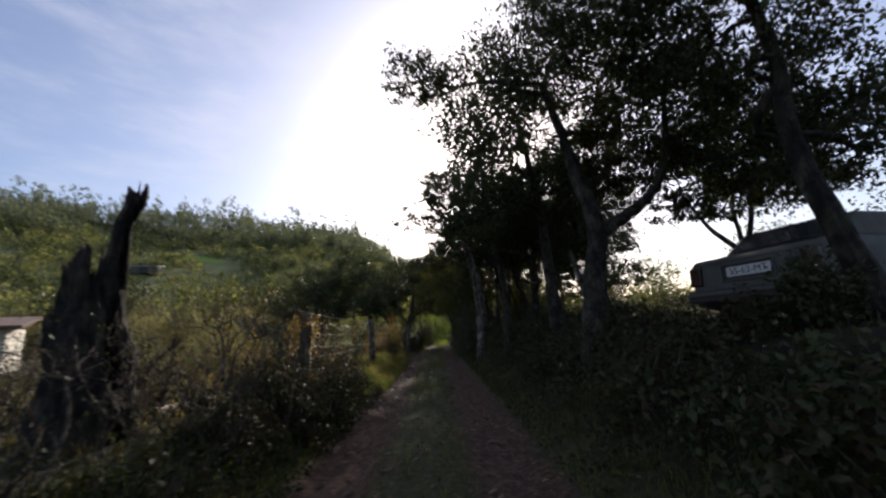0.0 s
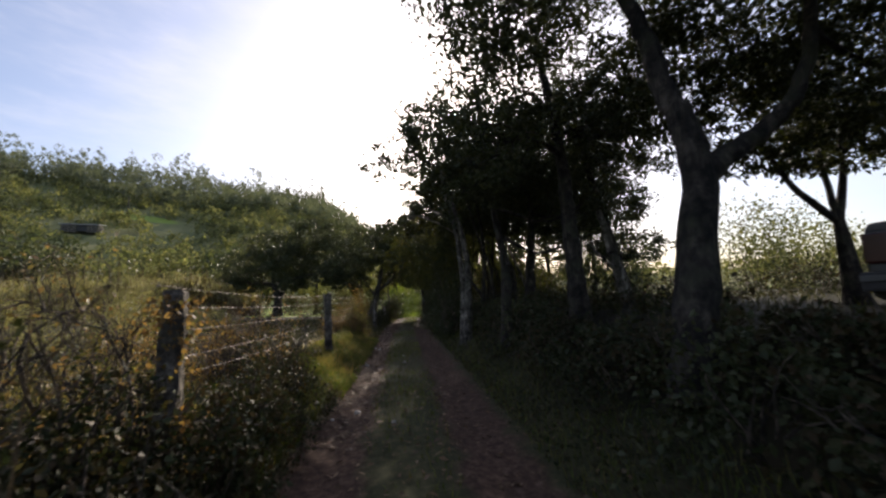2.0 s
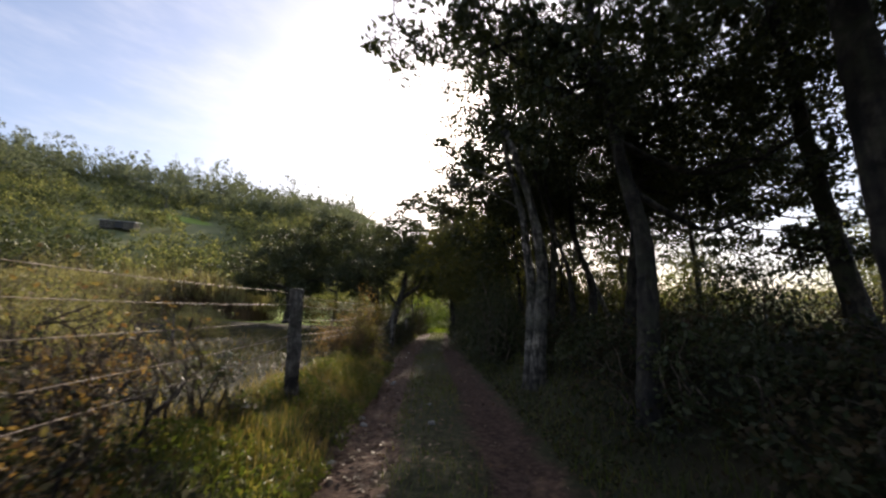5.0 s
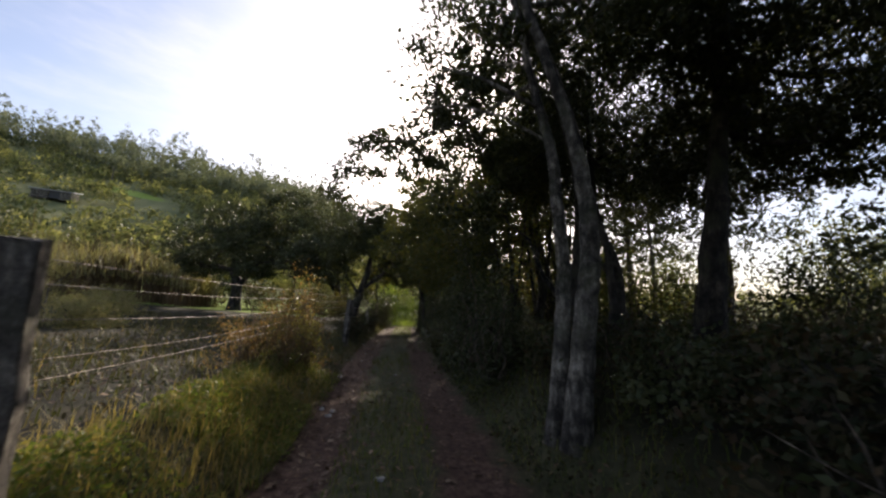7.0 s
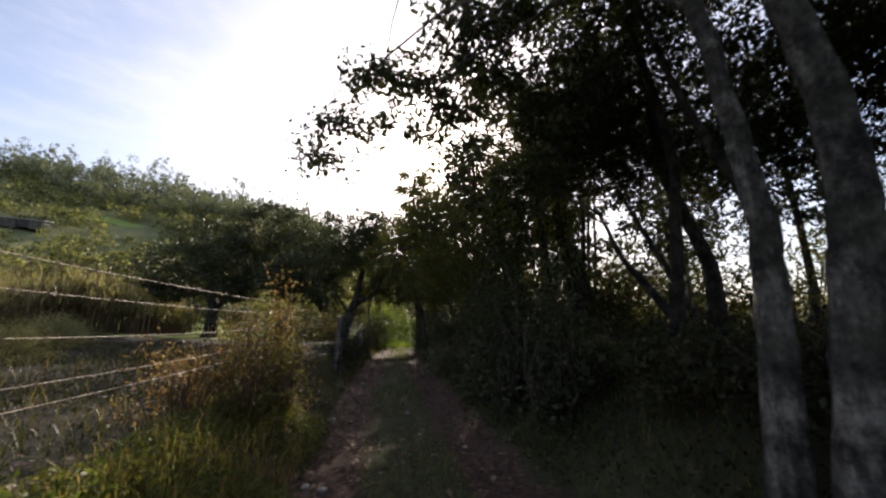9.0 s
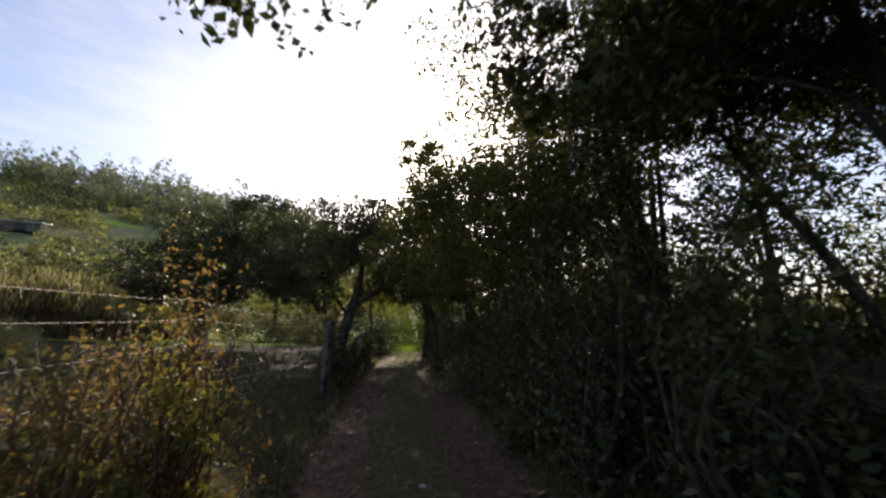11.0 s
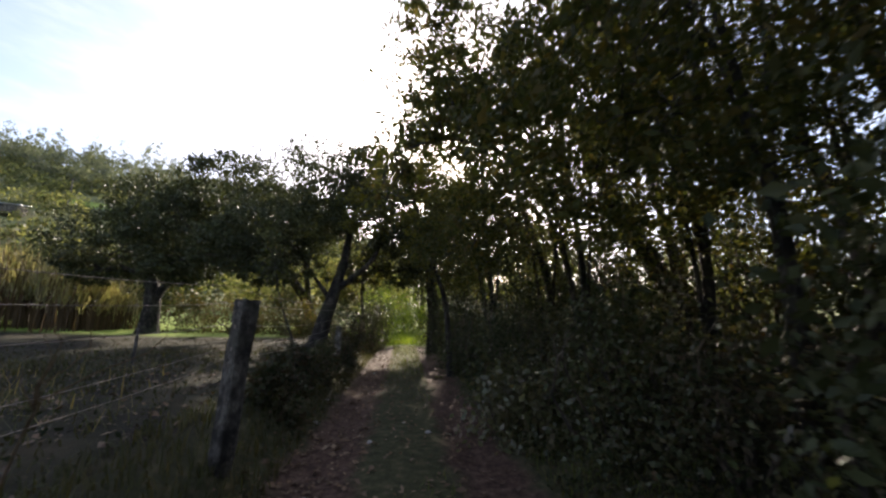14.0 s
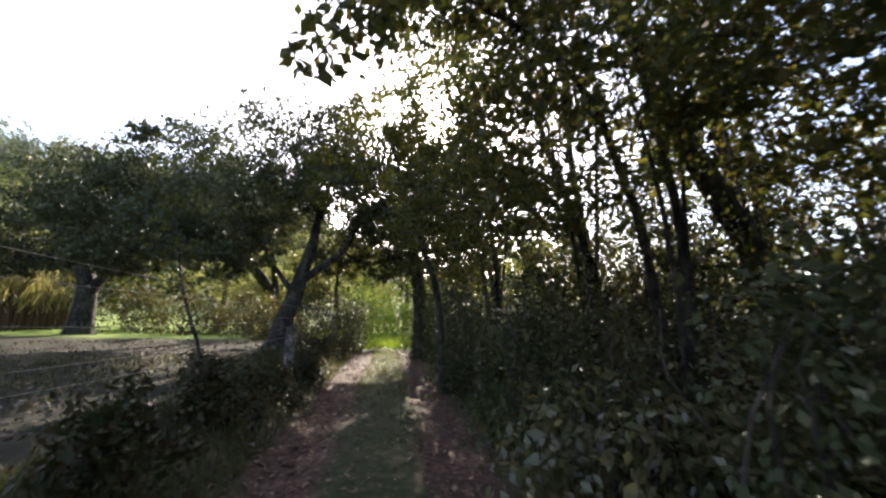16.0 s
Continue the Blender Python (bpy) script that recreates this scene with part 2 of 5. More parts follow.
# ---- builders ----
def fast_mesh(name, verts, faces, mat, smooth=False):
    """A mesh from arrays of vertices and equal-sided faces."""
    me = bpy.data.meshes.new(name)
    faces = np.asarray(faces, np.int32)
    k = faces.shape[1]
    me.vertices.add(len(verts))
    me.vertices.foreach_set("co", np.asarray(verts, np.float32).ravel())
    me.loops.add(faces.size)
    me.loops.foreach_set("vertex_index", faces.ravel())
    me.polygons.add(len(faces))
    me.polygons.foreach_set("loop_start", np.arange(0, faces.size, k, dtype=np.int32))
    if smooth:
        me.polygons.foreach_set("use_smooth", np.ones(len(faces), bool))
    me.materials.append(mat)
    me.update(calc_edges=True)
    return me


def put(name, me, parent=None, label=""):
    ob = new(name, me)
    if parent is not None:
        ob.parent = parent
    return tagged(ob, label)


def part(name, bm, mat, parent, label="", smooth=False):
    me = bpy.data.meshes.new(name)
    bm.to_mesh(me)
    bm.free()
    if smooth:
        for p in me.polygons:
            p.use_smooth = True
    me.materials.append(mat)
    return put(name, me, parent, label)


def thing(name, place, label, category, group="", turn=0.0, kind=""):
    e = new(name)
    e.empty_display_size = 0.2
    e.matrix_world = pose(*place, 0, 0, turn)
    return tagged(e, label, category, group, kind)


def box(bm, size, m=None, bevel=0.0):
    made = bmesh.ops.create_cube(bm, size=1.0, matrix=(m or Matrix()) @ Matrix.Diagonal((*size, 1)))
    if bevel:
        edges = list({e for v in made["verts"] for e in v.link_edges})
        bmesh.ops.bevel(bm, geom=edges, offset=bevel, segments=2, affect="EDGES", profile=0.6)


def unit(v):
    return v / np.maximum(np.linalg.norm(v, axis=-1, keepdims=True), 1e-9)


def leaf_arrays(rng, centres, size, aspect=0.5, droop=0.0, spread=0.35):
    """Folded lozenge leaves at the centres, each turned at random."""
    n = len(centres)
    axis = unit(rng.normal(size=(n, 3)) + np.array([0, 0, -droop]))
    side = unit(np.cross(axis, rng.normal(size=(n, 3))))
    s = size * (1 + spread * rng.normal(size=(n, 1))).clip(0.4, 1.9)
    nrm = np.cross(axis, side)
    a = centres - axis * s * 0.5
    c = centres + axis * s * 0.5
    w = side * s * aspect * 0.5
    fold = nrm * s * 0.08
    v = np.stack([a, centres + w + fold, c, centres - w + fold], 1).reshape(-1, 3)
    i = np.arange(n)[:, None] * 4
    return v, np.concatenate([i + [0, 1, 2], i + [0, 2, 3]], 1).reshape(-1, 3)


def blade_arrays(rng, roots, height, width, lean=0.5, dirs=None):
    """Bent grass blades: two tapering pieces each."""
    n = len(roots)
    h = (height * (1 + 0.35 * rng.normal(size=(n, 1)))).clip(0.3 * np.min(height), None)
    a = rng.uniform(0, 2 * np.pi, n)
    out = np.stack([np.cos(a), np.sin(a), 0 * a], 1)
    side = np.stack([-np.sin(a), np.cos(a), 0 * a], 1) * width * 0.5
    k = lean * rng.uniform(0.2, 1.4, (n, 1))
    up = np.array([[0, 0, 1.0]])
    mid = roots + up * h * 0.55 + out * h * k * 0.3
    tip = roots + up * h * (1 - 0.25 * k) + out * h * k
    v = np.stack([roots - side, roots + side, mid + side * 0.8, mid - side * 0.8, tip], 1).reshape(-1, 3)
    i = np.arange(n)[:, None] * 5
    return v, np.concatenate([i + [0, 1, 2], i + [0, 2, 3], i + [3, 2, 4]], 1).reshape(-1, 3)


def tube_arrays(points, radii, sides=8, rng=None, rough=0.0):
    """A tapered, slightly uneven tube along points."""
    p = np.asarray(points, float)
    r = np.asarray(radii, float)
    t = unit(np.gradient(p, axis=0))
    ref = np.array([1.0, 0.2, 0.1])
    u = unit(np.cross(t, ref))
    w = np.cross(t, u)
    a = np.linspace(0, 2 * np.pi, sides, endpoint=False)
    rr = np.repeat(r[:, None], sides, 1)
    if rng is not None and rough:
        lump = 1 + rough * np.cumsum(rng.normal(size=(len(p), sides)) * 0.5, 0).clip(-1.5, 1.5) * 0.5
        rr = rr * lump
    ring = p[:, None] + rr[..., None] * (np.cos(a)[None, :, None] * u[:, None] + np.sin(a)[None, :, None] * w[:, None])
    v = ring.reshape(-1, 3)
    i, j = np.meshgrid(np.arange(len(p) - 1), np.arange(sides), indexing="ij")
    q = np.stack([i * sides + j, i * sides + (j + 1) % sides, (i + 1) * sides + (j + 1) % sides, (i + 1) * sides + j], -1).reshape(-1, 4)
    return v, q


def merge(parts):
    vs, fs, o = [], [], 0
    for v, f in parts:
        vs.append(v)
        fs.append(f + o)
        o += len(v)
    return np.concatenate(vs), np.concatenate(fs)


def bend(a, b, rng, sag=0.12, n=7):
    """A wandering line from a to b."""
    a, b = np.asarray(a, float), np.asarray(b, float)
    t = np.linspace(0, 1, n)[:, None]
    d = np.linalg.norm(b - a)
    off = rng.normal(size=3) * d * sag
    off2 = rng.normal(size=3) * d * sag * 0.5
    return a + (b - a) * t + off * np.sin(np.pi * t) + off2 * np.sin(2 * np.pi * t)


def smoothstep(a, b, x):
    t = ((x - a) / (b - a)).clip(0, 1)
    return t * t * (3 - 2 * t)


def waves(x, y, scale, seed):
    r = np.random.default_rng(seed)
    z = 0
    for k in range(5):
        a, p = r.uniform(0, 6.283), r.uniform(0, 6.283)
        f = scale * r.uniform(0.6, 1.7)
        z = z + np.sin((x * np.cos(a) + y * np.sin(a)) * f + p)
    return z / 5


def bend_of(y):
    """How far the lane has swung aside from its straight line."""
    return 0.65 * smoothstep(20.0, 38.0, np.asarray(y, float))


def height(x, y):
    """The lie of the land."""
    x, y = np.asarray(x, float), np.asarray(y, float)
    d = x - 0.008 * y - bend_of(y)
    near = smoothstep(60, 30, np.hypot(x, y - 15))
    rut = -0.05 * np.exp(-((np.abs(d) - 0.78) / 0.28) ** 2) * near
    left = 0.40 * smoothstep(-1.05, -1.9, d) + 0.55 * smoothstep(-6, -25, d)
    steep = np.exp(-((y - 15.2) / 2.4) ** 2)
    right = 1.15 * ((1 - steep) * smoothstep(1.35, 3.6, d) + steep * smoothstep(1.15, 2.65, d))
    right = right * (1 - 0.15 * np.exp(-((y - 6.0) / 2.4) ** 2))
    sides = (left + right) * np.where(y > 38, smoothstep(70, 38, y) * 0.75 + 0.25, 1)
    small = 0.035 * waves(x, y, 2.5, 1) * smoothstep(0.3, 2.0, np.abs(d)) + 0.012 * waves(x, y, 6.0, 2)
    r = np.hypot(x, y - 10)
    az = np.degrees(np.arctan2(x, y - 10))
    rise = np.interp(r, [0, 48, 70, 104, 158, 200, 240, 290, 420, 800, 5000], [0, 0, 4, 12, 34, 50, 66, 77, 82, 60, 0])
    share = np.interp(az, [-180, -130, -95, -20, -10, 0, 15, 30, 120, 180], [0.2, 0.3, 0.9, 1.0, 0.85, 0.5, 0.2, 0.16, 0.16, 0.2])
    lump = 1 + 0.05 * waves(x, y, 0.06, 3)
    return rut + sides + small * near + rise * share * lump


def ground_z(x, y):
    return float(height(np.array([x]), np.array([y]))[0])


# ---- ground ----
def spread(lo, hi, fine, far):
    inner = np.arange(lo, hi + fine / 2, fine)
    k = np.arange(1, 46)
    out = fine * (1.19 ** k - 1) / 0.19
    out = np.concatenate([out, [far]])
    return np.concatenate([lo - out[::-1], inner, hi + out])


gx, gy = spread(-5, 5, 0.14, 4500), spread(-6, 42, 0.24, 4500)
gx, gy = gx[np.abs(gx) < 4600], gy[np.abs(gy) < 4600]
mx, my = np.meshgrid(gx, gy, indexing="ij")
gv = np.stack([mx, my, height(mx, my)], -1).reshape(-1, 3)
gi, gj = np.meshgrid(np.arange(len(gx) - 1), np.arange(len(gy) - 1), indexing="ij")
k0 = gi * len(gy) + gj
gf = np.stack([k0, k0 + len(gy), k0 + len(gy) + 1, k0 + 1], -1).reshape(-1, 4)
ground = put("ground", fast_mesh("ground", gv, gf, GROUND, True))
tagged(ground, "sunken earth lane with two reddish wheel ruts between rough banks and fields", "ground", kind="structure")


# ---- trees ----
def crown_points(rng, centre, radii, n, groups):
    """Leaf places in tufts inside an ellipsoid, thicker towards its outside."""
    q = unit(rng.normal(size=(groups, 3))) * rng.uniform(0.35, 1.0, (groups, 1)) ** 0.6
    tufts = np.asarray(centre) + q * np.asarray(radii)
    pick = rng.integers(0, groups, n)
    size = max(0.24 * np.mean(radii), 0.2) * rng.uniform(0.5, 1.5, (groups, 1))
    ball = unit(rng.normal(size=(n, 3))) * rng.uniform(0, 1, (n, 1)) ** 0.45
    pts = tufts[pick] + ball * size[pick] * np.array([1.15, 1.15, 0.7])
    return pts, tufts


def limb_line(points, rng, r):
    line = np.asarray(points, float)
    fine = np.concatenate([np.linspace(line[i], line[i + 1], 6, endpoint=False) for i in range(len(line) - 1)] + [line[-1:]])
    for _ in range(3):
        fine[1:-1] = 0.25 * fine[:-2] + 0.5 * fine[1:-1] + 0.25 * fine[2:]
    fine[1:-1] += rng.normal(size=(len(fine) - 2, 3)) * r * 0.05
    return fine


def tree(seed, trunk, r0, clumps, bark, leaf, size, label, name="tree", category="tree", group="", limb_r=0.35, aspect=0.55, flare=1.35, twigs=5, forks=(), thick=1.0):
    """A tree: trunk along the given line, forks, a limb and twigs to each clump of the crown, leaves in tufts."""
    rng = np.random.default_rng(seed)
    base = trunk[0]
    ob = thing(name, (base[0], base[1], ground_z(base[0], base[1]) - 0.05), label, category, group)
    o = np.array(ob.matrix_world.translation)
    line = np.asarray(trunk, float)
    line[0, 2] = o[2]
    fine = limb_line(line, rng, r0)
    s = np.linspace(0, 1, len(fine))
    rad = r0 * (1 - 0.6 * s) * (1 + (flare - 1) * np.exp(-s * 14))
    v, q = tube_arrays(fine - o, rad, 18, rng, 0.13)
    put("trunk", fast_mesh("trunk", v, q, bark, True), ob)
    spots, width = [fine[len(fine) // 3:]], [rad[len(fine) // 3:]]
    for points, r in forks:
        f = limb_line(points, rng, r)
        w = np.linspace(r, r * 0.4, len(f))
        v, q = tube_arrays(f - o, w, 10, rng, 0.06)
        put("limb", fast_mesh("limb", v, q, bark, True), ob)
        spots.append(f[3:])
        width.append(w[3:])
    spots, width = np.concatenate(spots), np.concatenate(width)
    leaves = []
    for centre, radii, count in clumps:
        count = int(count * thick)
        groups = max(10, int(count / 60))
        pts, tufts = crown_points(rng, centre, radii, count, groups)
        leaves.append(pts)
        dist = np.linalg.norm(spots - np.asarray(centre), axis=1) + 1.5 * np.maximum(0, spots[:, 2] - centre[2])
        k = int(np.argmin(dist))
        limb = bend(spots[k], centre, rng, 0.10)
        rl = min(width[k] * 0.75, (r0 * limb_r + 0.01) * min(1.0, max(0.3, float(np.mean(radii)))))
        pieces = [tube_arrays(limb - o, np.linspace(rl, rl * 0.35, len(limb)), 8, rng, 0.05)]
        for tft in tufts[rng.permutation(groups)[: twigs + 3]]:
            m = rng.integers(3, len(limb))
            tw = bend(limb[m], tft, rng, 0.14, 5)
            pieces.append(tube_arrays(tw - o, np.linspace(rl * 0.32, 0.006, 5), 5))
        v, q = merge(pieces)
        put("limb", fast_mesh("limb", v, q, bark, True), ob)
    if leaves:
        pts = np.concatenate(leaves)
        g = height(pts[:, 0], pts[:, 1]) + 0.15
        pts[:, 2] = np.maximum(pts[:, 2], g)
        v, f = leaf_arrays(rng, pts - o, size * 1.06, aspect, 0.4)
        put("crown", fast_mesh("crown", v, f, leaf), ob)
    return ob


def bush(seed, x, y, rx, ry, h, count, leaf, size, label, name="bush", stems=9, aspect=0.55, category="bush", group="", bark=None):
    rng = np.random.default_rng(seed)
    z0 = ground_z(x, y)
    ob = thing(name, (x, y, z0), label, category, group)
    o = np.array([x, y, z0])
    for _ in range(stems):
        a, q = rng.uniform(0, 6.283), rng.uniform(0.2, 0.9)
        ex, ey = rx * q * math.cos(a), ry * q * math.sin(a)
        root = np.array([ex * 0.25, ey * 0.25, 0])
        root[2] = ground_z(x + root[0], y + root[1]) - z0 - 0.03
        end = np.array([ex, ey, h * rng.uniform(0.6, 1.0) * (1 - 0.35 * q * q)])
        line = bend(root, end, rng, 0.12, 6)
        v, q = tube_arrays(line, np.linspace(0.010 + 0.005 * h, 0.003, 6), 5)
        put("stem", fast_mesh("stem", v, q, bark or TWIG, True), ob)
    groups = max(8, count // 60)
    d = unit(rng.normal(size=(groups, 3)))
    d[:, 2] = np.abs(d[:, 2])
    tufts = d * rng.uniform(0.45, 1.0, (groups, 1)) * np.array([rx, ry, h])
    pick = rng.integers(0, groups, count)
    pts = tufts[pick] + rng.normal(size=(count, 3)) * 0.13 * (rx + ry + h) / 3 * rng.uniform(0.6, 1.6, (groups, 1))[pick]
    gz = height(pts[:, 0] + x, pts[:, 1] + y) - z0
    pts[:, 2] = np.maximum(pts[:, 2] + np.maximum(gz, -0.3) * 0.5, gz + 0.02)
    v, f = leaf_arrays(rng, pts, size, aspect)
    put("foliage", fast_mesh("foliage", v, f, leaf), ob)
    return ob


OAK_LABEL = "old oak on the lane bank with a dark rough trunk"
ROW = "trees along the bank"
# the near leaning oak before the car
tree(10, [(4.25, 4.62, 1.0), (4.12, 4.68, 1.8), (4.02, 4.79, 2.55), (3.99, 4.83, 3.2), (4.05, 4.77, 3.8), (3.9, 4.9, 5.6)], 0.13,
     [((2.6, 5.4, 5.6), (1.3, 1.3, 1.0), 6000), ((4.0, 5.2, 4.6), (1.3, 1.2, 0.9), 6500), ((3.6, 4.2, 5.6), (1.5, 1.4, 1.0), 6500), ((5.0, 5.6, 4.0), (1.2, 1.2, 0.8), 5000), ((5.3, 5.2, 3.1), (0.9, 0.9, 0.6), 3000), ((6.2, 6.4, 3.7), (1.3, 1.2, 0.8), 4000), ((2.2, 4.6, 6.4), (1.2, 1.3, 0.9), 4000)],
     BARK_DARK, LEAF_OAK, 0.06, "leaning oak with a dark trunk on the bank beside the car", group=ROW, thick=1.15)
# the forked oak beside the car
tree(11, [(2.55, 7.08, 0.7), (2.67, 7.03, 1.7), (2.92, 7.14, 2.55), (2.89, 7.25, 3.1), (2.79, 7.36, 3.6), (2.72, 7.43, 4.2), (2.6, 7.9, 5.8)], 0.17,
     [((1.5, 8.2, 5.6), (1.3, 1.5, 1.1), 6500), ((3.1, 8.2, 6.6), (1.7, 1.7, 1.2), 8000), ((4.9, 7.9, 5.2), (1.5, 1.5, 1.1), 8000), ((3.4, 6.4, 5.2), (1.4, 1.3, 1.0), 6500), ((6.0, 7.6, 4.3), (1.4, 1.4, 0.8), 5500), ((3.9, 8.8, 4.6), (1.2, 1.2, 0.8), 4500), ((0.2, 8.0, 6.1), (0.65, 0.8, 0.55), 1800)],
     BARK_DARK, LEAF_OAK, 0.065, "forked oak with a thick grey trunk standing on the bank", group=ROW, limb_r=0.5, thick=1.5,
     forks=[([(2.92, 7.14, 2.5), (3.25, 7.16, 2.75), (3.6, 7.15, 2.95), (3.87, 7.0, 3.2), (4.07, 6.92, 3.7), (4.25, 6.95, 4.6)], 0.12)])
tree(12, [(3.08, 10.25, 0.9), (3.05, 10.29, 2.1), (3.02, 10.31, 3.2), (3.0, 10.35, 4.1), (2.8, 10.6, 6.4)], 0.16,
     [((2.2, 10.2, 5.0), (1.4, 1.4, 1.2), 4800), ((2.6, 10.8, 6.8), (1.5, 1.5, 1.2), 6500), ((3.8, 10.4, 4.7), (1.2, 1.3, 0.9), 4500), ((1.7, 9.9, 4.0), (0.8, 1.0, 0.8), 3000), ((5.2, 10.6, 4.6), (1.3, 1.3, 0.9), 3000)],
     BARK_DARK, LEAF_OAK, 0.068, OAK_LABEL, group=ROW)
tree(13, [(5.5, 12.65, 1.1), (5.25, 12.6, 2.2), (5.0, 12.5, 2.9), (4.5, 12.2, 4.4), (4.1, 12.0, 5.8)], 0.14,
     [((4.2, 12.2, 5.2), (1.3, 1.3, 1.1), 7000), ((5.4, 12.6, 5.0), (1.4, 1.3, 1.1), 7500), ((5.0, 12.4, 6.4), (1.5, 1.4, 1.0), 6000), ((5.2, 13.4, 2.4), (1.1, 1.0, 0.42), 1700), ((6.3, 13.2, 2.6), (1.0, 1.0, 0.45), 1500)],
     BARK_DARK, LEAF_OAK, 0.068, "leaning oak with a dark trunk on top of the bank", group=ROW)
tree(14, [(2.2, 11.9, 0.5), (2.24, 11.88, 1.3), (2.26, 11.87, 1.9), (2.24, 11.9, 2.4), (2.15, 12.0, 3.0), (2.05, 12.15, 4.2), (1.95, 12.5, 6.8)], 0.11,
     [((1.7, 12.9, 6.2), (1.4, 1.4, 1.4), 3600), ((3.6, 12.6, 5.2), (1.5, 1.5, 1.3), 4800), ((1.2, 12.6, 4.5), (0.9, 1.0, 0.9), 4500), ((0.7, 12.2, 5.2), (0.7, 0.8, 0.8), 2600), ((0.2, 11.7, 4.6), (0.5, 0.7, 0.5), 1500), ((-0.3, 11.6, 4.3), (0.45, 0.6, 0.4), 700), ((2.8, 12.8, 4.6), (0.9, 0.9, 0.6), 2500), ((4.4, 12.0, 3.6), (1.2, 1.2, 0.7), 2600), ((4.8, 12.6, 2.9), (1.0, 1.0, 0.5), 1700), ((1.5, 11.7, 3.8), (0.8, 0.9, 0.8), 2600)],
     BARK_DARK, LEAF_OAK, 0.068, OAK_LABEL, group=ROW, thick=0.72)
tree(15, [(1.78, 14.3, 0.5), (1.84, 14.24, 1.4), (1.88, 14.2, 2.0), (1.86, 14.22, 2.5), (1.8, 14.27, 3.0), (1.69, 14.37, 3.6), (1.3, 14.75, 5.2), (1.0, 15.1, 7.0)], 0.11,
     [((1.2, 15.0, 6.2), (1.2, 1.5, 1.3), 5500), ((2.6, 14.6, 5.2), (1.3, 1.4, 1.1), 6500), ((1.3, 15.6, 4.8), (0.7, 1.0, 0.7), 3000), ((2.2, 15.0, 7.4), (1.5, 1.5, 1.2), 2200)],
     BARK_PALE, LEAF_OAK, 0.068, "slender tree with a pale smooth trunk beside the lane", group=ROW, thick=0.7)
tree(16, [(1.72, 14.6, 0.5), (1.77, 14.56, 1.3), (1.78, 14.55, 1.9), (1.73, 14.59, 2.5), (1.66, 14.65, 3.3), (1.52, 14.76, 3.9), (1.1, 15.0, 6.2)], 0.09,
     [((0.95, 16.2, 5.0), (0.9, 1.3, 0.9), 5000), ((-0.2, 16.9, 3.75), (0.75, 0.7, 0.42), 2000), ((-0.9, 16.9, 3.3), (0.5, 0.5, 0.32), 700), ((0.5, 16.6, 4.2), (0.7, 0.8, 0.5), 2400), ((1.8, 15.9, 6.6), (1.3, 1.4, 1.2), 5500)],
     BARK_PALE, LEAF_OAK, 0.068, "slender tree with a pale trunk and a bough over the lane", group=ROW, thick=0.7)
tree(17, [(3.85, 15.12, 1.0), (3.93, 15.01, 2.4), (3.97, 14.96, 3.2), (4.02, 14.92, 4.1), (4.15, 15.1, 6.8)], 0.15,
     [((4.4, 14.9, 6.2), (1.5, 1.4, 1.2), 6000), ((3.2, 14.6, 4.9), (0.9, 0.9, 0.7), 3500), ((3.6, 15.6, 5.2), (1.7, 1.6, 1.4), 8000), ((5.2, 14.8, 4.6), (1.5, 1.5, 1.0), 8500), ((3.2, 16.2, 6.9), (1.6, 1.5, 1.2), 5500), ((5.6, 16.4, 4.2), (1.4, 1.4, 0.9), 7500), ((6.8, 15.4, 4.2), (1.3, 1.3, 0.8), 7500), ((6.6, 15.8, 5.7), (1.5, 1.5, 1.1), 4500)],
     BARK_DARK, LEAF_OAK, 0.072, OAK_LABEL, group=ROW, thick=1.15)
tree(18, [(2.7, 16.4, 0.7), (2.74, 16.37, 1.6), (2.78, 16.33, 2.1), (2.83, 16.28, 3.3), (2.5, 16.7, 6.0)], 0.08,
     [((2.9, 18.2, 4.9), (1.1, 1.0, 0.9), 5000), ((2.3, 17.6, 4.2), (0.8, 0.8, 0.5), 3000), ((2.0, 17.2, 5.0), (1.4, 1.4, 1.3), 6500), ((1.3, 17.4, 3.6), (0.9, 1.1, 1.0), 4000), ((3.2, 17.4, 6.2), (1.5, 1.4, 1.2), 5500)],
     BARK_DARK, LEAF_OAK, 0.068, "thin crooked oak leaning over the bank", group=ROW,
     forks=[([(2.7, 16.4, 1.45), (2.55, 16.52, 1.75), (2.36, 16.65, 2.06), (2.2, 16.75, 2.6)], 0.05)])
tree(22, [(2.85, 15.45, 0.7), (2.86, 15.45, 1.6), (2.8, 15.5, 2.4), (2.5, 15.75, 3.4), (2.2, 15.9, 4.8)], 0.06,
     [((2.1, 16.0, 5.2), (0.9, 0.9, 0.8), 1500)], BARK_DARK, LEAF_OAK, 0.068, "thin dark stem bent behind the paired pale trunks", group=ROW)
tree(19, [(4.0, 17.2, 1.1), (4.1, 17.3, 2.2), (3.7, 17.5, 3.4), (3.9, 18.0, 6.4)], 0.11,
     [((4.4, 18.2, 5.4), (1.7, 1.6, 1.5), 9000), ((5.8, 18.0, 4.4), (1.5, 1.5, 1.0), 7500), ((3.9, 19.4, 5.0), (1.5, 1.4, 1.3), 7500), ((5.4, 19.6, 4.6), (1.5, 1.4, 1.1), 7500), ((4.8, 20.6, 6.0), (1.6, 1.5, 1.3), 3500), ((6.4, 19.4, 5.8), (1.5, 1.5, 1.2), 6000)],
     BARK_DARK, LEAF_OAK, 0.068, OAK_LABEL, group=ROW)
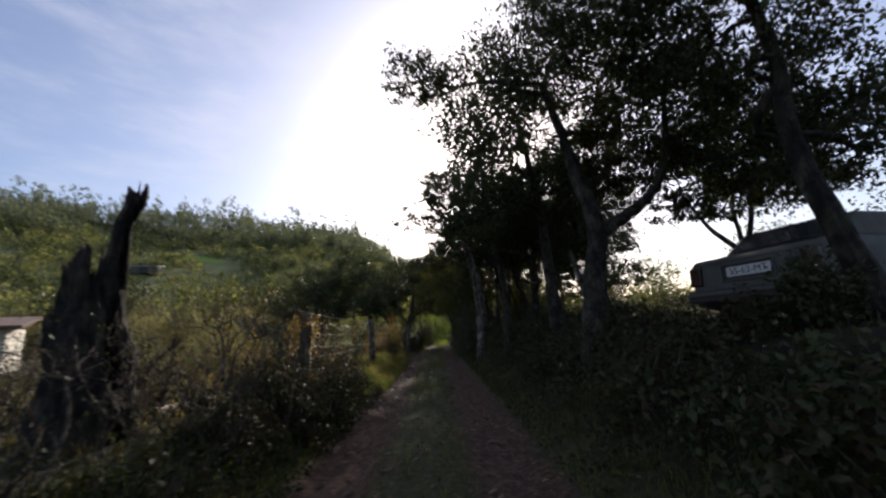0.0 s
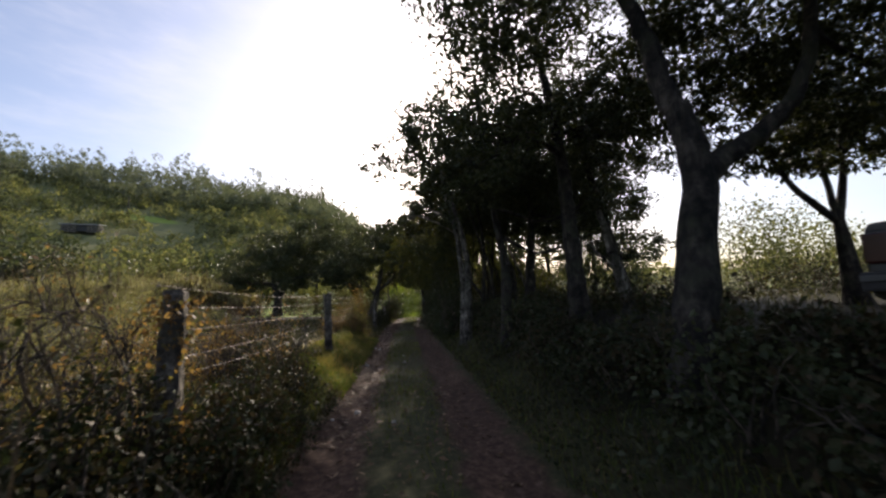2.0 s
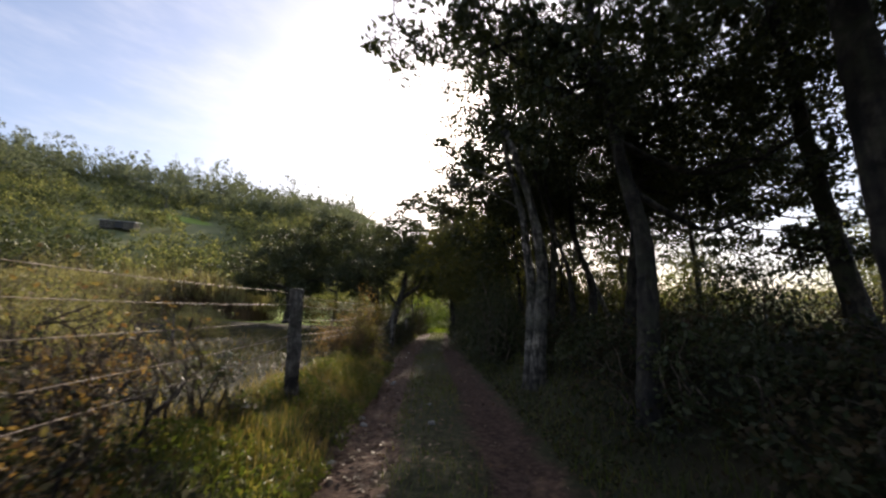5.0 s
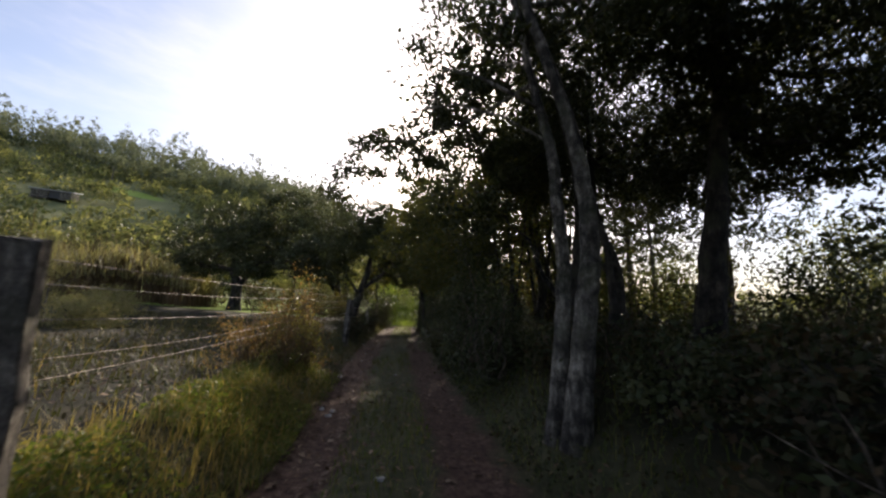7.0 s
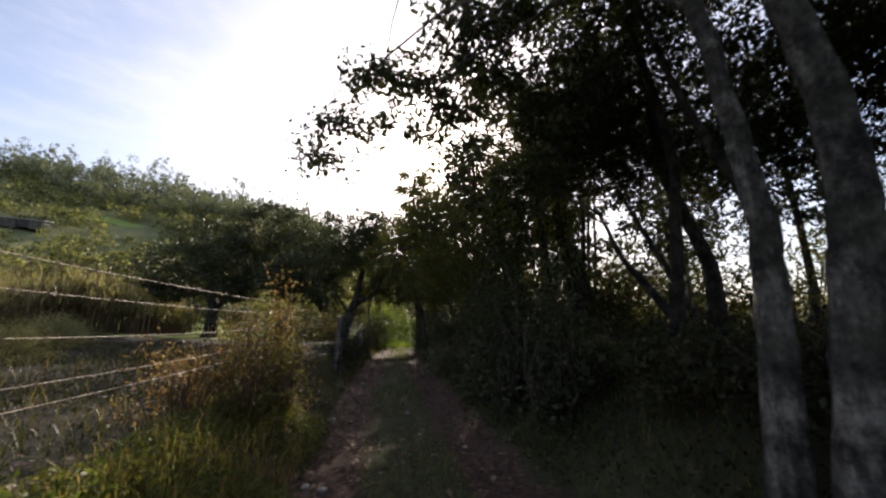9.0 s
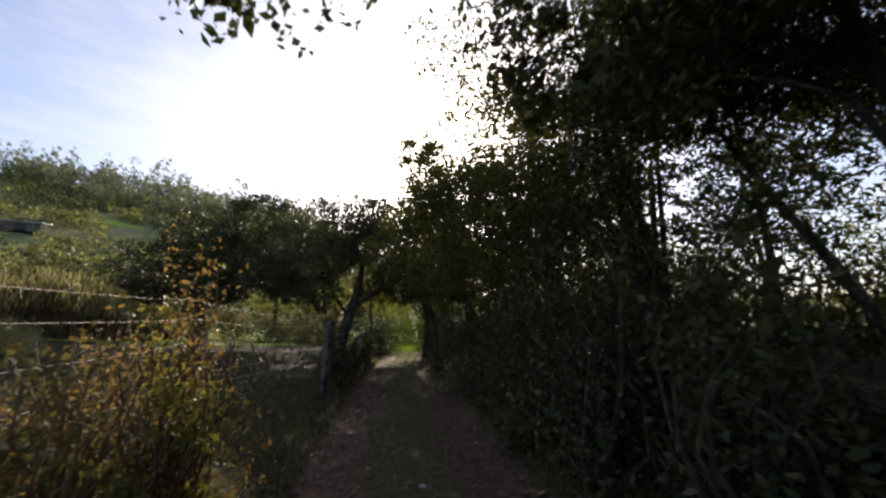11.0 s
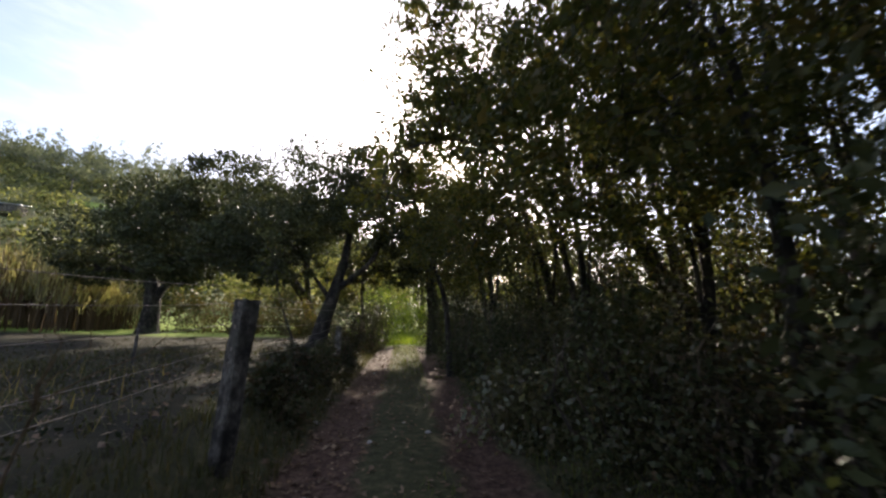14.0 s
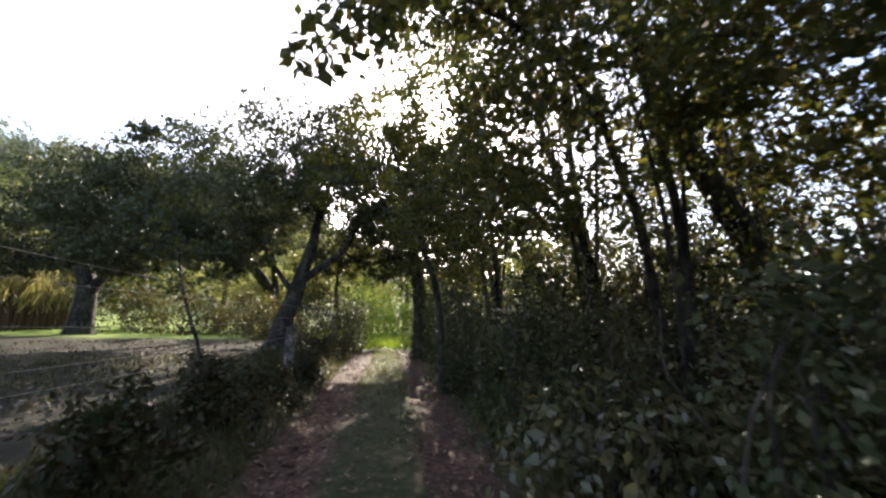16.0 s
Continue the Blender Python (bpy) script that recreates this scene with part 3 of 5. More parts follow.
# a second, more open line of trees behind the row
for i, (tx, ty, hh) in enumerate([(8.1, 19.2, 7.0), (7.0, 21.5, 6.5), (9.6, 24.0, 7.0), (7.6, 27.5, 7.0)]):
    tree(30 + i, [(tx, ty, 1.2), (tx + 0.1, ty, 2.6), (tx - 0.2, ty + 0.1, hh)], 0.10,
         [((tx - 0.8, ty, hh * 0.62), (1.5, 1.4, 1.0), 3000), ((tx + 1.1, ty, hh * 0.6), (1.5, 1.4, 0.9), 3000), ((tx, ty + 0.4, hh * 0.9), (1.7, 1.6, 1.1), 3200)],
         BARK_DARK, LEAF_OAK, 0.09, "open-crowned oak in the field behind the bank", group="oaks behind the bank", thick=0.6)
# the small many-stemmed tree behind the car
tree(20, [(6.9, 9.0, 1.2), (6.85, 9.05, 2.6)], 0.15,
     [((6.1, 9.4, 4.3), (1.0, 1.1, 0.7), 1500), ((7.8, 9.5, 4.7), (1.3, 1.3, 0.9), 2200), ((8.9, 9.8, 4.3), (1.1, 1.1, 0.8), 1800), ((6.9, 9.3, 5.1), (1.1, 1.1, 0.8), 1600), ((7.4, 8.9, 3.7), (1.5, 1.0, 0.6), 2400), ((5.9, 9.2, 3.5), (0.9, 0.8, 0.4), 900)],
     BARK_DARK, LEAF_OAK, 0.075, "low tree with several bare crooked stems behind the car", limb_r=0.4, thick=2.0,
     forks=[([(6.85, 9.05, 2.4), (6.3, 9.2, 3.0), (5.9, 9.3, 3.9)], 0.065), ([(6.85, 9.05, 2.4), (7.3, 9.2, 3.2), (7.7, 9.4, 4.5)], 0.07), ([(6.85, 9.05, 2.4), (6.9, 9.2, 3.5), (6.8, 9.3, 4.7)], 0.055)])
# the leaning cut trunk with a thin brace of a branch
tree(21, [(4.05, 10.3, 1.1), (3.82, 10.25, 1.95), (3.55, 10.2, 2.9)], 0.13, [], BARK_PALE, LEAF_OAK, 0.07, "leaning cut trunk, bare and pale, on the bank", "cut_trunk", "tree trunk", flare=1.1,
     forks=[([(3.85, 10.25, 1.8), (3.5, 10.2, 2.1), (3.15, 10.15, 2.4)], 0.03)])
# the alder thicket along the later part of the lane
for i, (tx, ty, hh, rr) in enumerate([(2.7, 19.4, 6.0, 0.06), (3.8, 20.4, 7.0, 0.11), (2.5, 21.4, 5.6, 0.05), (4.6, 21.6, 7.2, 0.10), (3.2, 22.8, 6.6, 0.06), (2.6, 24.2, 6.0, 0.05), 
                                      (2.9, 26.0, 6.6, 0.07), (3.8, 27.4, 7.0, 0.09), (2.6, 28.8, 6.2, 0.06), (3.2, 30.8, 6.8, 0.08), (5.8, 26.2, 7.5, 0.12), (5.6, 23.0, 7.5, 0.12)]):
    rr_ = np.random.default_rng(300 + i)
    dx = rr_.uniform(-0.5, 0.2)
    tree(40 + i, [(tx, ty, 0.8), (tx + 0.1, ty, 2.0), (tx + dx, ty + 0.3, 4.0), (tx + dx * 1.5, ty + 0.4, hh)], rr,
         [((tx + dx - (0.9 if tx < 3 else 0.4), ty + 0.2, 2.8), (1.1, 1.1, 0.9), (1500 if tx < 3 else 1500) if ty < 21 else 2600 if tx > 3.7 else 5200), ((tx + dx - 0.4, ty + 0.3, hh * 0.62), (1.25, 1.2, 1.2), 4600 if ty < 21 else 4600 if tx > 5 else 2600 if tx > 3.7 else 4200), ((tx + dx * 1.4 - (1.1 if tx < 3.0 else 0.3), ty + 0.4, hh * 0.85), (1.4, 1.4, 1.2), 4000 if ty < 21 else 1500 if tx > 3.7 else 3000)],
         BARK_DARK, LEAF_ALDER, 0.06, "slender alder with thin stems in the roadside thicket", group="alders in the thicket", limb_r=0.5, twigs=8,
         forks=[([(tx, ty, 0.7), (tx + 0.3, ty + 0.2, 2.2), (tx + 0.5, ty + 0.3, hh * 0.7)], rr * 0.6), ([(tx, ty, 0.7), (tx - 0.25, ty - 0.2, 2.2), (tx - 0.6, ty - 0.2, hh * 0.6)], rr * 0.5)])
# the thick leaning oak inside the thicket
tree(62, [(5.0, 25.3, 0.9), (4.93, 25.33, 1.4), (4.65, 25.37, 2.3), (3.99, 25.37, 3.32), (3.53, 25.4, 4.4), (2.9, 25.3, 5.6)], 0.2,
     [((3.2, 25.0, 5.2), (1.3, 1.2, 1.0), 2200), ((4.6, 25.0, 5.0), (1.4, 1.3, 1.1), 2600), ((5.6, 24.6, 4.4), (1.3, 1.2, 1.0), 2600), ((4.4, 24.2, 6.2), (1.5, 1.4, 1.1), 2600), ((6.2, 25.4, 5.8), (1.5, 1.4, 1.1), 2600)],
     BARK_DARK, LEAF_OAK, 0.068, "thick leaning oak trunk among the thin alders", group="trees in the thicket")
# a bough over the lane close to its end
tree(60, [(2.9, 24.7, 0.8), (2.7, 24.7, 2.2), (2.2, 24.6, 3.4), (1.5, 24.4, 3.8), (0.7, 24.0, 3.7)], 0.05,
     [((-0.05, 23.5, 2.85), (0.85, 0.6, 0.5), 460), ((0.6, 23.9, 3.9), (0.75, 0.7, 0.55), 1600), ((0.75, 24.3, 4.5), (0.7, 0.8, 0.6), 1900), ((0.55, 24.4, 5.6), (0.55, 0.6, 0.8), 1700), ((3.4, 23.8, 4.7), (0.9, 0.9, 0.8), 1800), ((1.5, 24.6, 4.8), (1.0, 1.0, 0.9), 3200), ((2.4, 24.7, 5.6), (1.0, 1.0, 0.9), 3000)],
     BARK_DARK, LEAF_ALDER, 0.07, "alder with a long bough hanging over the lane", group="alders in the thicket", thick=1.0)
# a leaning stem at the start of the thicket
tree(61, [(5.2, 18.6, 1.1), (4.85, 19.1, 2.5), (4.55, 19.5, 3.6), (4.2, 20.0, 5.2)], 0.07, [((4.2, 20.2, 5.6), (1.1, 1.0, 0.8), 2600), ((3.7, 19.9, 4.8), (1.2, 1.1, 0.9), 6500), ((3.4, 19.0, 5.8), (1.2, 1.1, 0.8), 4500)],
     BARK_PALE, LEAF_ALDER, 0.06, "leaning bare-stemmed alder behind the bank", group="alders in the thicket", flare=1.1)
# oaks of the field, left of the lane, and those that close its end
FIELD = "field oaks"
tree(70, [(-2.1, 32.3, 0.5), (-1.85, 32.35, 1.4), (-1.6, 32.4, 2.3), (-1.35, 32.5, 3.2), (-1.2, 32.6, 4.4)], 0.25,
     [((-3.5, 32.4, 4.2), (2.0, 1.9, 1.2), 6500), ((-0.6, 32.5, 4.8), (1.8, 1.7, 1.2), 6000), ((-2.2, 32.7, 6.0), (2.3, 2.0, 1.2), 6500), ((-5.1, 32.6, 3.5), (1.4, 1.4, 0.9), 3500), ((0.7, 32.3, 3.8), (1.1, 1.2, 0.8), 3500), ((-0.3, 32.6, 6.2), (1.8, 1.8, 1.0), 4500), ((-3.3, 32.1, 3.1), (1.3, 1.2, 0.7), 2500)],
     BARK_DARK, LEAF_OAK, 0.095, "leaning field oak with a broad dark crown beside the lane", group=FIELD, thick=1.35, limb_r=0.45,
     forks=[([(-1.65, 32.4, 2.15), (-1.05, 32.4, 2.6), (-0.4, 32.5, 3.2), (0.0, 32.5, 4.4)], 0.12), ([(-1.75, 32.35, 1.9), (-2.2, 32.4, 2.5), (-2.7, 32.4, 3.3)], 0.085)])
tree(71, [(-10.55, 38.9, 1.0), (-10.45, 38.9, 2.2), (-10.95, 39.2, 3.4), (-11.15, 39.4, 5.0)], 0.40,
     [((-12.95, 39.4, 4.8), (2.6, 2.4, 1.8), 6500), ((-9.15, 39.4, 5.2), (2.6, 2.4, 1.9), 6500), ((-11.35, 39.8, 6.6), (2.6, 2.4, 1.6), 6000), ((-8.95, 38.8, 3.5), (1.6, 1.4, 0.8), 2200), ((-12.95, 38.8, 3.4), (1.6, 1.4, 0.8), 2200)],
     BARK_DARK, LEAF_OAK, 0.13, "field oak with a short thick trunk and round crown", group=FIELD, thick=1.2, limb_r=0.5,
     forks=[([(-10.45, 38.9, 2.0), (-9.75, 39.0, 3.2), (-9.15, 39.2, 4.6)], 0.2)])
tree(72, [(-3.6, 41.0, 0.8), (-3.9, 40.6, 2.0), (-5.0, 39.6, 3.6), (-6.0, 38.4, 5.6)], 0.30,
     [((-9.0, 37.2, 5.0), (2.4, 2.2, 1.8), 6500), ((-5.4, 37.4, 5.4), (2.4, 2.2, 1.9), 6500), ((-7.2, 37.8, 7.2), (2.4, 2.2, 1.5), 6000), ((-3.6, 37.6, 5.6), (2.0, 2.0, 1.7), 5000), ((-8.8, 36.6, 3.4), (1.5, 1.4, 0.8), 2200), ((-5.2, 36.8, 3.4), (1.5, 1.4, 0.8), 2200)],
     BARK_DARK, LEAF_OAK, 0.13, "field oak with a short thick trunk and round crown", group=FIELD, thick=1.2, limb_r=0.5,
     forks=[([(-3.9, 40.6, 1.9), (-3.9, 39.6, 3.2), (-4.0, 38.6, 4.8)], 0.18)])
tree(73, [(2.0, 34.6, 0.5), (1.95, 34.7, 2.2), (1.7, 35.0, 3.8), (1.2, 35.2, 6.0)], 0.26,
     [((0.6, 35.2, 4.2), (1.6, 1.5, 1.1), 5000), ((2.4, 35.0, 3.2), (1.4, 1.4, 1.8), 5500), ((1.0, 35.6, 6.2), (2.2, 1.8, 1.5), 6500), ((-0.9, 35.4, 3.6), (1.0, 1.2, 0.8), 3000), ((2.6, 33.6, 5.0), (1.6, 1.6, 1.5), 5000), ((0.8, 34.8, 3.0), (0.9, 0.8, 0.55), 2400)],
     BARK_DARK, LEAF_OAK, 0.095, "ivy-dark oak arching over the end of the lane", group=FIELD, limb_r=0.5)
tree(74, [(-0.90, 36.2, 0.3), (-0.80, 36.2, 1.2), (-1.00, 36.4, 2.2), (-0.90, 36.5, 3.2)], 0.10,
     [((-0.80, 36.4, 3.4), (1.1, 1.1, 0.9), 3000), ((-1.90, 36.6, 2.8), (1.1, 1.1, 1.0), 2500)],
     BARK_DARK, LEAF_ALDER, 0.10, "small leaning tree beside the end of the lane", group=FIELD)
tree(75, [(1.6, 28.6, 0.2), (1.5, 28.7, 1.8), (1.0, 28.9, 3.2), (0.5, 29.0, 5.0)], 0.07,
     [((0.45, 29.0, 5.0), (1.0, 1.1, 0.9), 3600), ((1.2, 28.8, 3.6), (0.9, 1.0, 1.0), 3200), ((1.5, 29.0, 6.4), (1.1, 1.1, 0.9), 3000), ((-0.5, 29.2, 4.0), (0.7, 0.8, 0.6), 1600)],
     BARK_DARK, LEAF_YELLOW, 0.075, "young tree with yellowing sunlit leaves arching over the lane")
for i, (tx, ty, s) in enumerate([(7.0, 47, 1.0), (-4.5, 50, 1.1), (-0.5, 66, 1.3), (8.0, 40, 1.0), (12.0, 48, 1.1), (-10, 52, 1.2), (-17, 48, 1.1), (-23, 44, 1.0), (17, 40, 0.9), (3.2, 53, 1.2), (0.4, 57, 1.2)]):
    tree(80 + i, [(tx, ty, 0.8), (tx + 0.1, ty, 2.2 * s), (tx, ty, 5.0 * s)], 0.25,
         [((tx - 1.2, ty, 3.4 * s), (2.0, 1.9, 1.9), 2600), ((tx + 1.2, ty, 3.8 * s), (2.0, 1.9, 1.9), 2600), ((tx, ty, 5.6 * s), (2.0, 1.9, 1.4), 2400)],
         BARK_DARK, LEAF_HILL_HAZED, 0.18, "leafy oak standing beyond the end of the lane", group="oaks beyond the lane", thick=0.7)

tree(76, [(-1.3, 26.0, 0.4), (-1.45, 26.0, 1.0), (-1.7, 26.05, 1.6), (-1.85, 26.1, 2.3)], 0.022, [((-1.85, 26.1, 2.2), (0.35, 0.35, 0.4), 260), ((-1.6, 26.0, 1.7), (0.25, 0.25, 0.25), 140)],
     BARK_DARK, LEAF_ALDER, 0.06, "thin leaning sapling with few leaves beside the fence", "sapling", "tree", flare=1.0)

# ---- undergrowth ----
rb = np.random.default_rng(5)
for i, y in enumerate(np.arange(1.2, 36, 0.85)):
    tall = 0.7 if y < 12.5 else 0.42 if y < 18 else 0.6 if y < 20.5 else 1.1
    x = rb.uniform(2.1, 2.6) + 0.008 * y + float(bend_of(y))
    bush(500 + i, x, y, 0.7, 0.75, tall * rb.uniform(0.75, 1.2), 1500 if y < 18 else 2600, (LEAF_BRAMBLE if i % 3 else LEAF_OAK) if y < 18 else LEAF_HAZEL if i % 3 else LEAF_BRAMBLE, 0.06 if y < 18 else 0.05,
         "dark tangled bramble growing on the lane bank", "bramble_bush", group="brambles on the bank")
for i, y in enumerate(np.arange(3.0, 36, 1.6)):
    if 4.0 < y < 8.0:
        continue
    x = rb.uniform(3.7, 4.8)
    bush(560 + i, x, y, 1.1, 1.0, (0.32 if y < 19 else 1.3) * rb.uniform(0.8, 1.2), 1200, LEAF_BRAMBLE, 0.07,
         "dark tangled bramble growing on the lane bank", "bramble_bush", group="brambles on the bank")
for i, (x, y, w, h) in enumerate([(1.85, 17.3, 0.5, 2.2), (1.75, 18.7, 0.55, 3.0), (2.4, 18.8, 0.6, 0.9), (1.85, 20.1, 0.6, 3.1), (2.35, 34.2, 0.8, 2.6), (2.45, 36.2, 0.8, 2.4), (-0.5, 34.8, 0.6, 2.2), (-0.3, 36.6, 0.6, 2.4), (-1.6, 35.4, 0.9, 2.6), (2.2, 22.8, 0.6, 1.8), (2.4, 30.0, 0.8, 2.6), (2.6, 32.4, 0.9, 3.2), (2.0, 28.4, 0.7, 2.0), (2.1, 25.4, 0.8, 1.9), (2.7, 27.0, 0.8, 2.3), (3.6, 25.7, 0.9, 2.3), (3.5, 27.6, 0.9, 2.5)]):
    bush(600 + i, x, y, w, w, h, 7500 if h > 3.5 else 5000 if h > 2.2 else 3000, LEAF_OAK, 0.06, "tall dark glossy-leaved shrub crowding the lane edge", "shrub", 14, group="tall shrubs beside the lane")
for i, (x, y, w, h) in enumerate([(10.5, 17, 1.8, 2.2), (13, 21, 2.0, 2.4), (9.0, 20.5, 1.5, 1.8), (15, 27, 2.2, 2.6), (12, 13.5, 1.8, 2.3), (16, 17, 2.2, 2.6), (9.5, 29, 1.8, 2.4), (19, 23, 2.5, 3.0)]):
    bush(640 + i, x, y, w, w, h * 0.45, 2000, LEAF_BRAMBLE, 0.08, "dark scrub in the field behind the bank", "scrub_bush", 14, group="scrub behind the bank")

for i, (x, y, w, h) in enumerate([(-10.5, 42.5, 1.8, 2.4), (-7.5, 41.5, 1.8, 2.2), (-4.8, 40.5, 1.6, 2.2), (-3.2, 38.2, 1.2, 1.8), (-14.5, 43.5, 1.8, 2.2), (-6.2, 44.5, 2.2, 3.0)]):
    bush(670 + i, x, y, w, w, h, 3200, LEAF_SCRUB, 0.11, "pale sunlit shrub under the field oaks", "shrub", 14, group="shrubs under the field oaks")
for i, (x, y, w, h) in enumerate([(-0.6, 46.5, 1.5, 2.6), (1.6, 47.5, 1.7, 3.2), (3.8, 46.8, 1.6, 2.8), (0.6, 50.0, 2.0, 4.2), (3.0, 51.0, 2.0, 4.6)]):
    bush(680 + i, x, y, w, w, h, 2600, GRASS_SUNLIT, 0.13, "sunlit yellow-green shrub beyond the glade", "shrub", 12, group="shrubs beyond the glade")
bush(691, 1.8, 23.9, 0.75, 0.75, 1.05, 2600, LEAF_HAZEL, 0.075, "leafy hazel shrub catching light at the lane edge", "shrub", 12)
bush(697, 7.3, 16.3, 1.1, 1.1, 1.9, 4200, LEAF_OAK, 0.075, "dark shrub growing behind the bank", "shrub", 14)
for i, (x, y, w, h) in enumerate([(28.5, 32.0, 3.4, 8.4), (24.5, 42.0, 3.0, 7.0), (36.0, 33.0, 3.6, 7.0)]):
    bush(920 + i, x, y, w, w, h, 5200, LEAF_HILL_HAZED, 0.24, "round hazy tree standing far behind the bank", "tree", 16, group="round trees behind the bank")
bush(692, 9.3, 8.2, 1.2, 1.1, 2.6, 4200, LEAF_OAK, 0.075, "dark shrub growing beyond the car", "shrub", 12)
for i, (x, y, h) in enumerate([(3.5, 5.3, 0.42), (3.4, 6.6, 0.4), (3.1, 5.9, 0.4), (3.55, 6.0, 0.3)]):
    bush(693 + i, x, y, 0.5, 0.5, h, 1300, LEAF_BRAMBLE, 0.055, "low dark bramble in front of the parked car", "bramble_bush", group="brambles before the car")
bush(690, 3.95, 4.85, 0.4, 0.38, 0.85, 2600, LEAF_OAK, 0.055, "dark shrub growing in front of the car", "shrub", 10)
for i, (x, y) in enumerate([(6.8, 24.0), (7.2, 22.8), (5.9, 24.4), (6.6, 26.2), (6.0, 28.2), (6.4, 30.4), (5.7, 19.4), (6.7, 20.6), (5.3, 21.4), (7.5, 19.0)]):
    bush(660 + i, x, y, 1.2, 1.2, 3.0 + 0.3 * (i % 3) if i < 6 else 2.2, 3200 if i < 6 else 1800, LEAF_ALDER, 0.085, "tall shrub at the back of the thicket", "shrub", 14, group="shrubs behind the thicket")
# left side: scrub of the first stretch
for i, (x, y, w, h) in enumerate([(-1.6, 9.2, 0.55, 0.75), (-1.95, 9.9, 0.55, 0.7), (-1.5, 8.3, 0.4, 0.5)]):
    bush(930 + i, x, y, w, w, h, 2400, LEAF_BRAMBLE, 0.034, "dense dark bramble mound on the verge", "bramble_bush", 24, group="bramble mounds on the verge")
for i, (x, y, w, h, leaf) in enumerate([(-2.0, 5.4, 0.7, 1.0, LEAF_SCRUB), (-3.4, 5.6, 0.9, 1.3, LEAF_BRAMBLE), (-2.3, 6.0, 0.6, 0.9, LEAF_BRAMBLE), (-1.7, 6.9, 0.45, 0.7, LEAF_RUST), (-2.9, 8.0, 0.7, 1.0, LEAF_SCRUB),
                                        (-4.4, 7.6, 1.1, 1.5, LEAF_SCRUB), (-1.6, 8.3, 0.45, 0.65, LEAF_BRAMBLE), (-2.0, 3.2, 0.6, 0.6, LEAF_BRAMBLE), (-5.6, 10.0, 1.2, 1.7, LEAF_SCRUB), (-6.6, 13.5, 1.2, 1.5, LEAF_SCRUB), (-1.7, 9.6, 0.4, 0.6, LEAF_RUST),
                                        (-2.2, 2.6, 0.6, 0.5, LEAF_BRAMBLE), (-4.2, 4.2, 0.8, 1.2, LEAF_SCRUB), (-4.4, 5.4, 0.9, 1.4, LEAF_SCRUB), (-5.6, 6.8, 1.0, 1.5, LEAF_BRAMBLE), (-3.6, 6.9, 0.8, 1.3, LEAF_SCRUB), (-3.0, 9.6, 0.6, 0.9, LEAF_RUST),
                                        (-1.55, 5.8, 0.4, 0.6, LEAF_BRAMBLE), (-1.6, 4.7, 0.4, 0.5, LEAF_BRAMBLE), (-4.2, 10.4, 0.8, 1.1, LEAF_RUST), (-7.0, 8.6, 1.2, 1.8, LEAF_SCRUB), (-8.4, 11.4, 1.4, 2.0, LEAF_SCRUB), (-3.0, 11.2, 0.5, 0.7, LEAF_RUST)]):
    bush(700 + i, x, y, w, w, h * 0.85, 900 if y < 7 else 1500, leaf, 0.036, "straggling scrub with sparse leaves along the wire fence", "scrub_bush", 30 if y < 7 else 18, group="scrub along the fence")
for i, (x, y, w, h) in enumerate([(-9.0, 18.5, 1.5, 1.7), (-16.5, 30.8, 2.4, 3.9), (-8.5, 23, 1.0, 0.9), (-19.5, 29.0, 2.5, 3.9), (-11, 28, 1.2, 1.1), (-18, 22, 2.0, 2.6), (-7.4, 15.5, 1.3, 1.9), (-16, 30, 1.5, 1.4), (-10.5, 15.5, 1.5, 1.8), (-22, 33, 2.6, 4.2), (-13, 30.5, 1.2, 1.0)]):
    bush(730 + i, x, y, w, w, h, 5200, LEAF_WILLOW, 0.075, "pale willow scrub standing in the rough field", "willow_bush", 20, 0.3, group="willow scrub in the field")
for i, (x, y, w, h) in enumerate([(-1.38, 6.8, 0.45, 0.8), (-1.42, 5.9, 0.45, 0.7), (-1.55, 4.9, 0.45, 0.6), (-1.4, 7.7, 0.42, 0.72), (-1.7, 6.3, 0.5, 0.85), (-1.5, 3.8, 0.45, 0.5)]):
    bush(795 + i, x, y, w, w, h, 1300 if y < 5.5 else 3000, LEAF_BRAMBLE, 0.045, "dense dark bramble hummock beside the wheel rut", "bramble_bush", 12, group="bramble hummocks beside the lane")
for i, (x, y, w, h) in enumerate([(-2.7, 10.7, 0.6, 0.9), (-3.1, 11.6, 0.6, 1.0), (-2.4, 9.6, 0.5, 0.8), (-3.7, 12.4, 0.6, 0.9), (-4.3, 11.4, 0.7, 1.0)]):
    bush(780 + i, x, y, w, w, h, 420, LEAF_RUST, 0.04, "bare twiggy shrub with a few dry leaves", "twiggy_shrub", 34, group="twiggy shrubs at the fence")
bush(750, -1.6, 18.4, 0.5, 0.4, 1.6, 2600, LEAF_RUST, 0.036, "tall rust and green weed clump beside the fence", "weed_clump", 22, bark=REED_STEM, group="tall weeds at the fence")
bush(751, -1.6, 17.4, 0.45, 0.4, 1.1, 2000, LEAF_SCRUB, 0.034, "tall rust and green weed clump beside the fence", "weed_clump", 18, bark=REED_STEM, group="tall weeds at the fence")
bush(753, -1.42, 18.1, 0.26, 0.26, 1.4, 1400, LEAF_GOLD, 0.036, "tall yellow weed clump beside the fence", "weed_clump", 12, bark=REED_STEM, group="tall weeds at the fence")
bush(754, -2.1, 17.2, 0.5, 0.45, 0.8, 1800, LEAF_RUST, 0.034, "tall rust and green weed clump beside the fence", "weed_clump", 18, bark=REED_STEM, group="tall weeds at the fence")
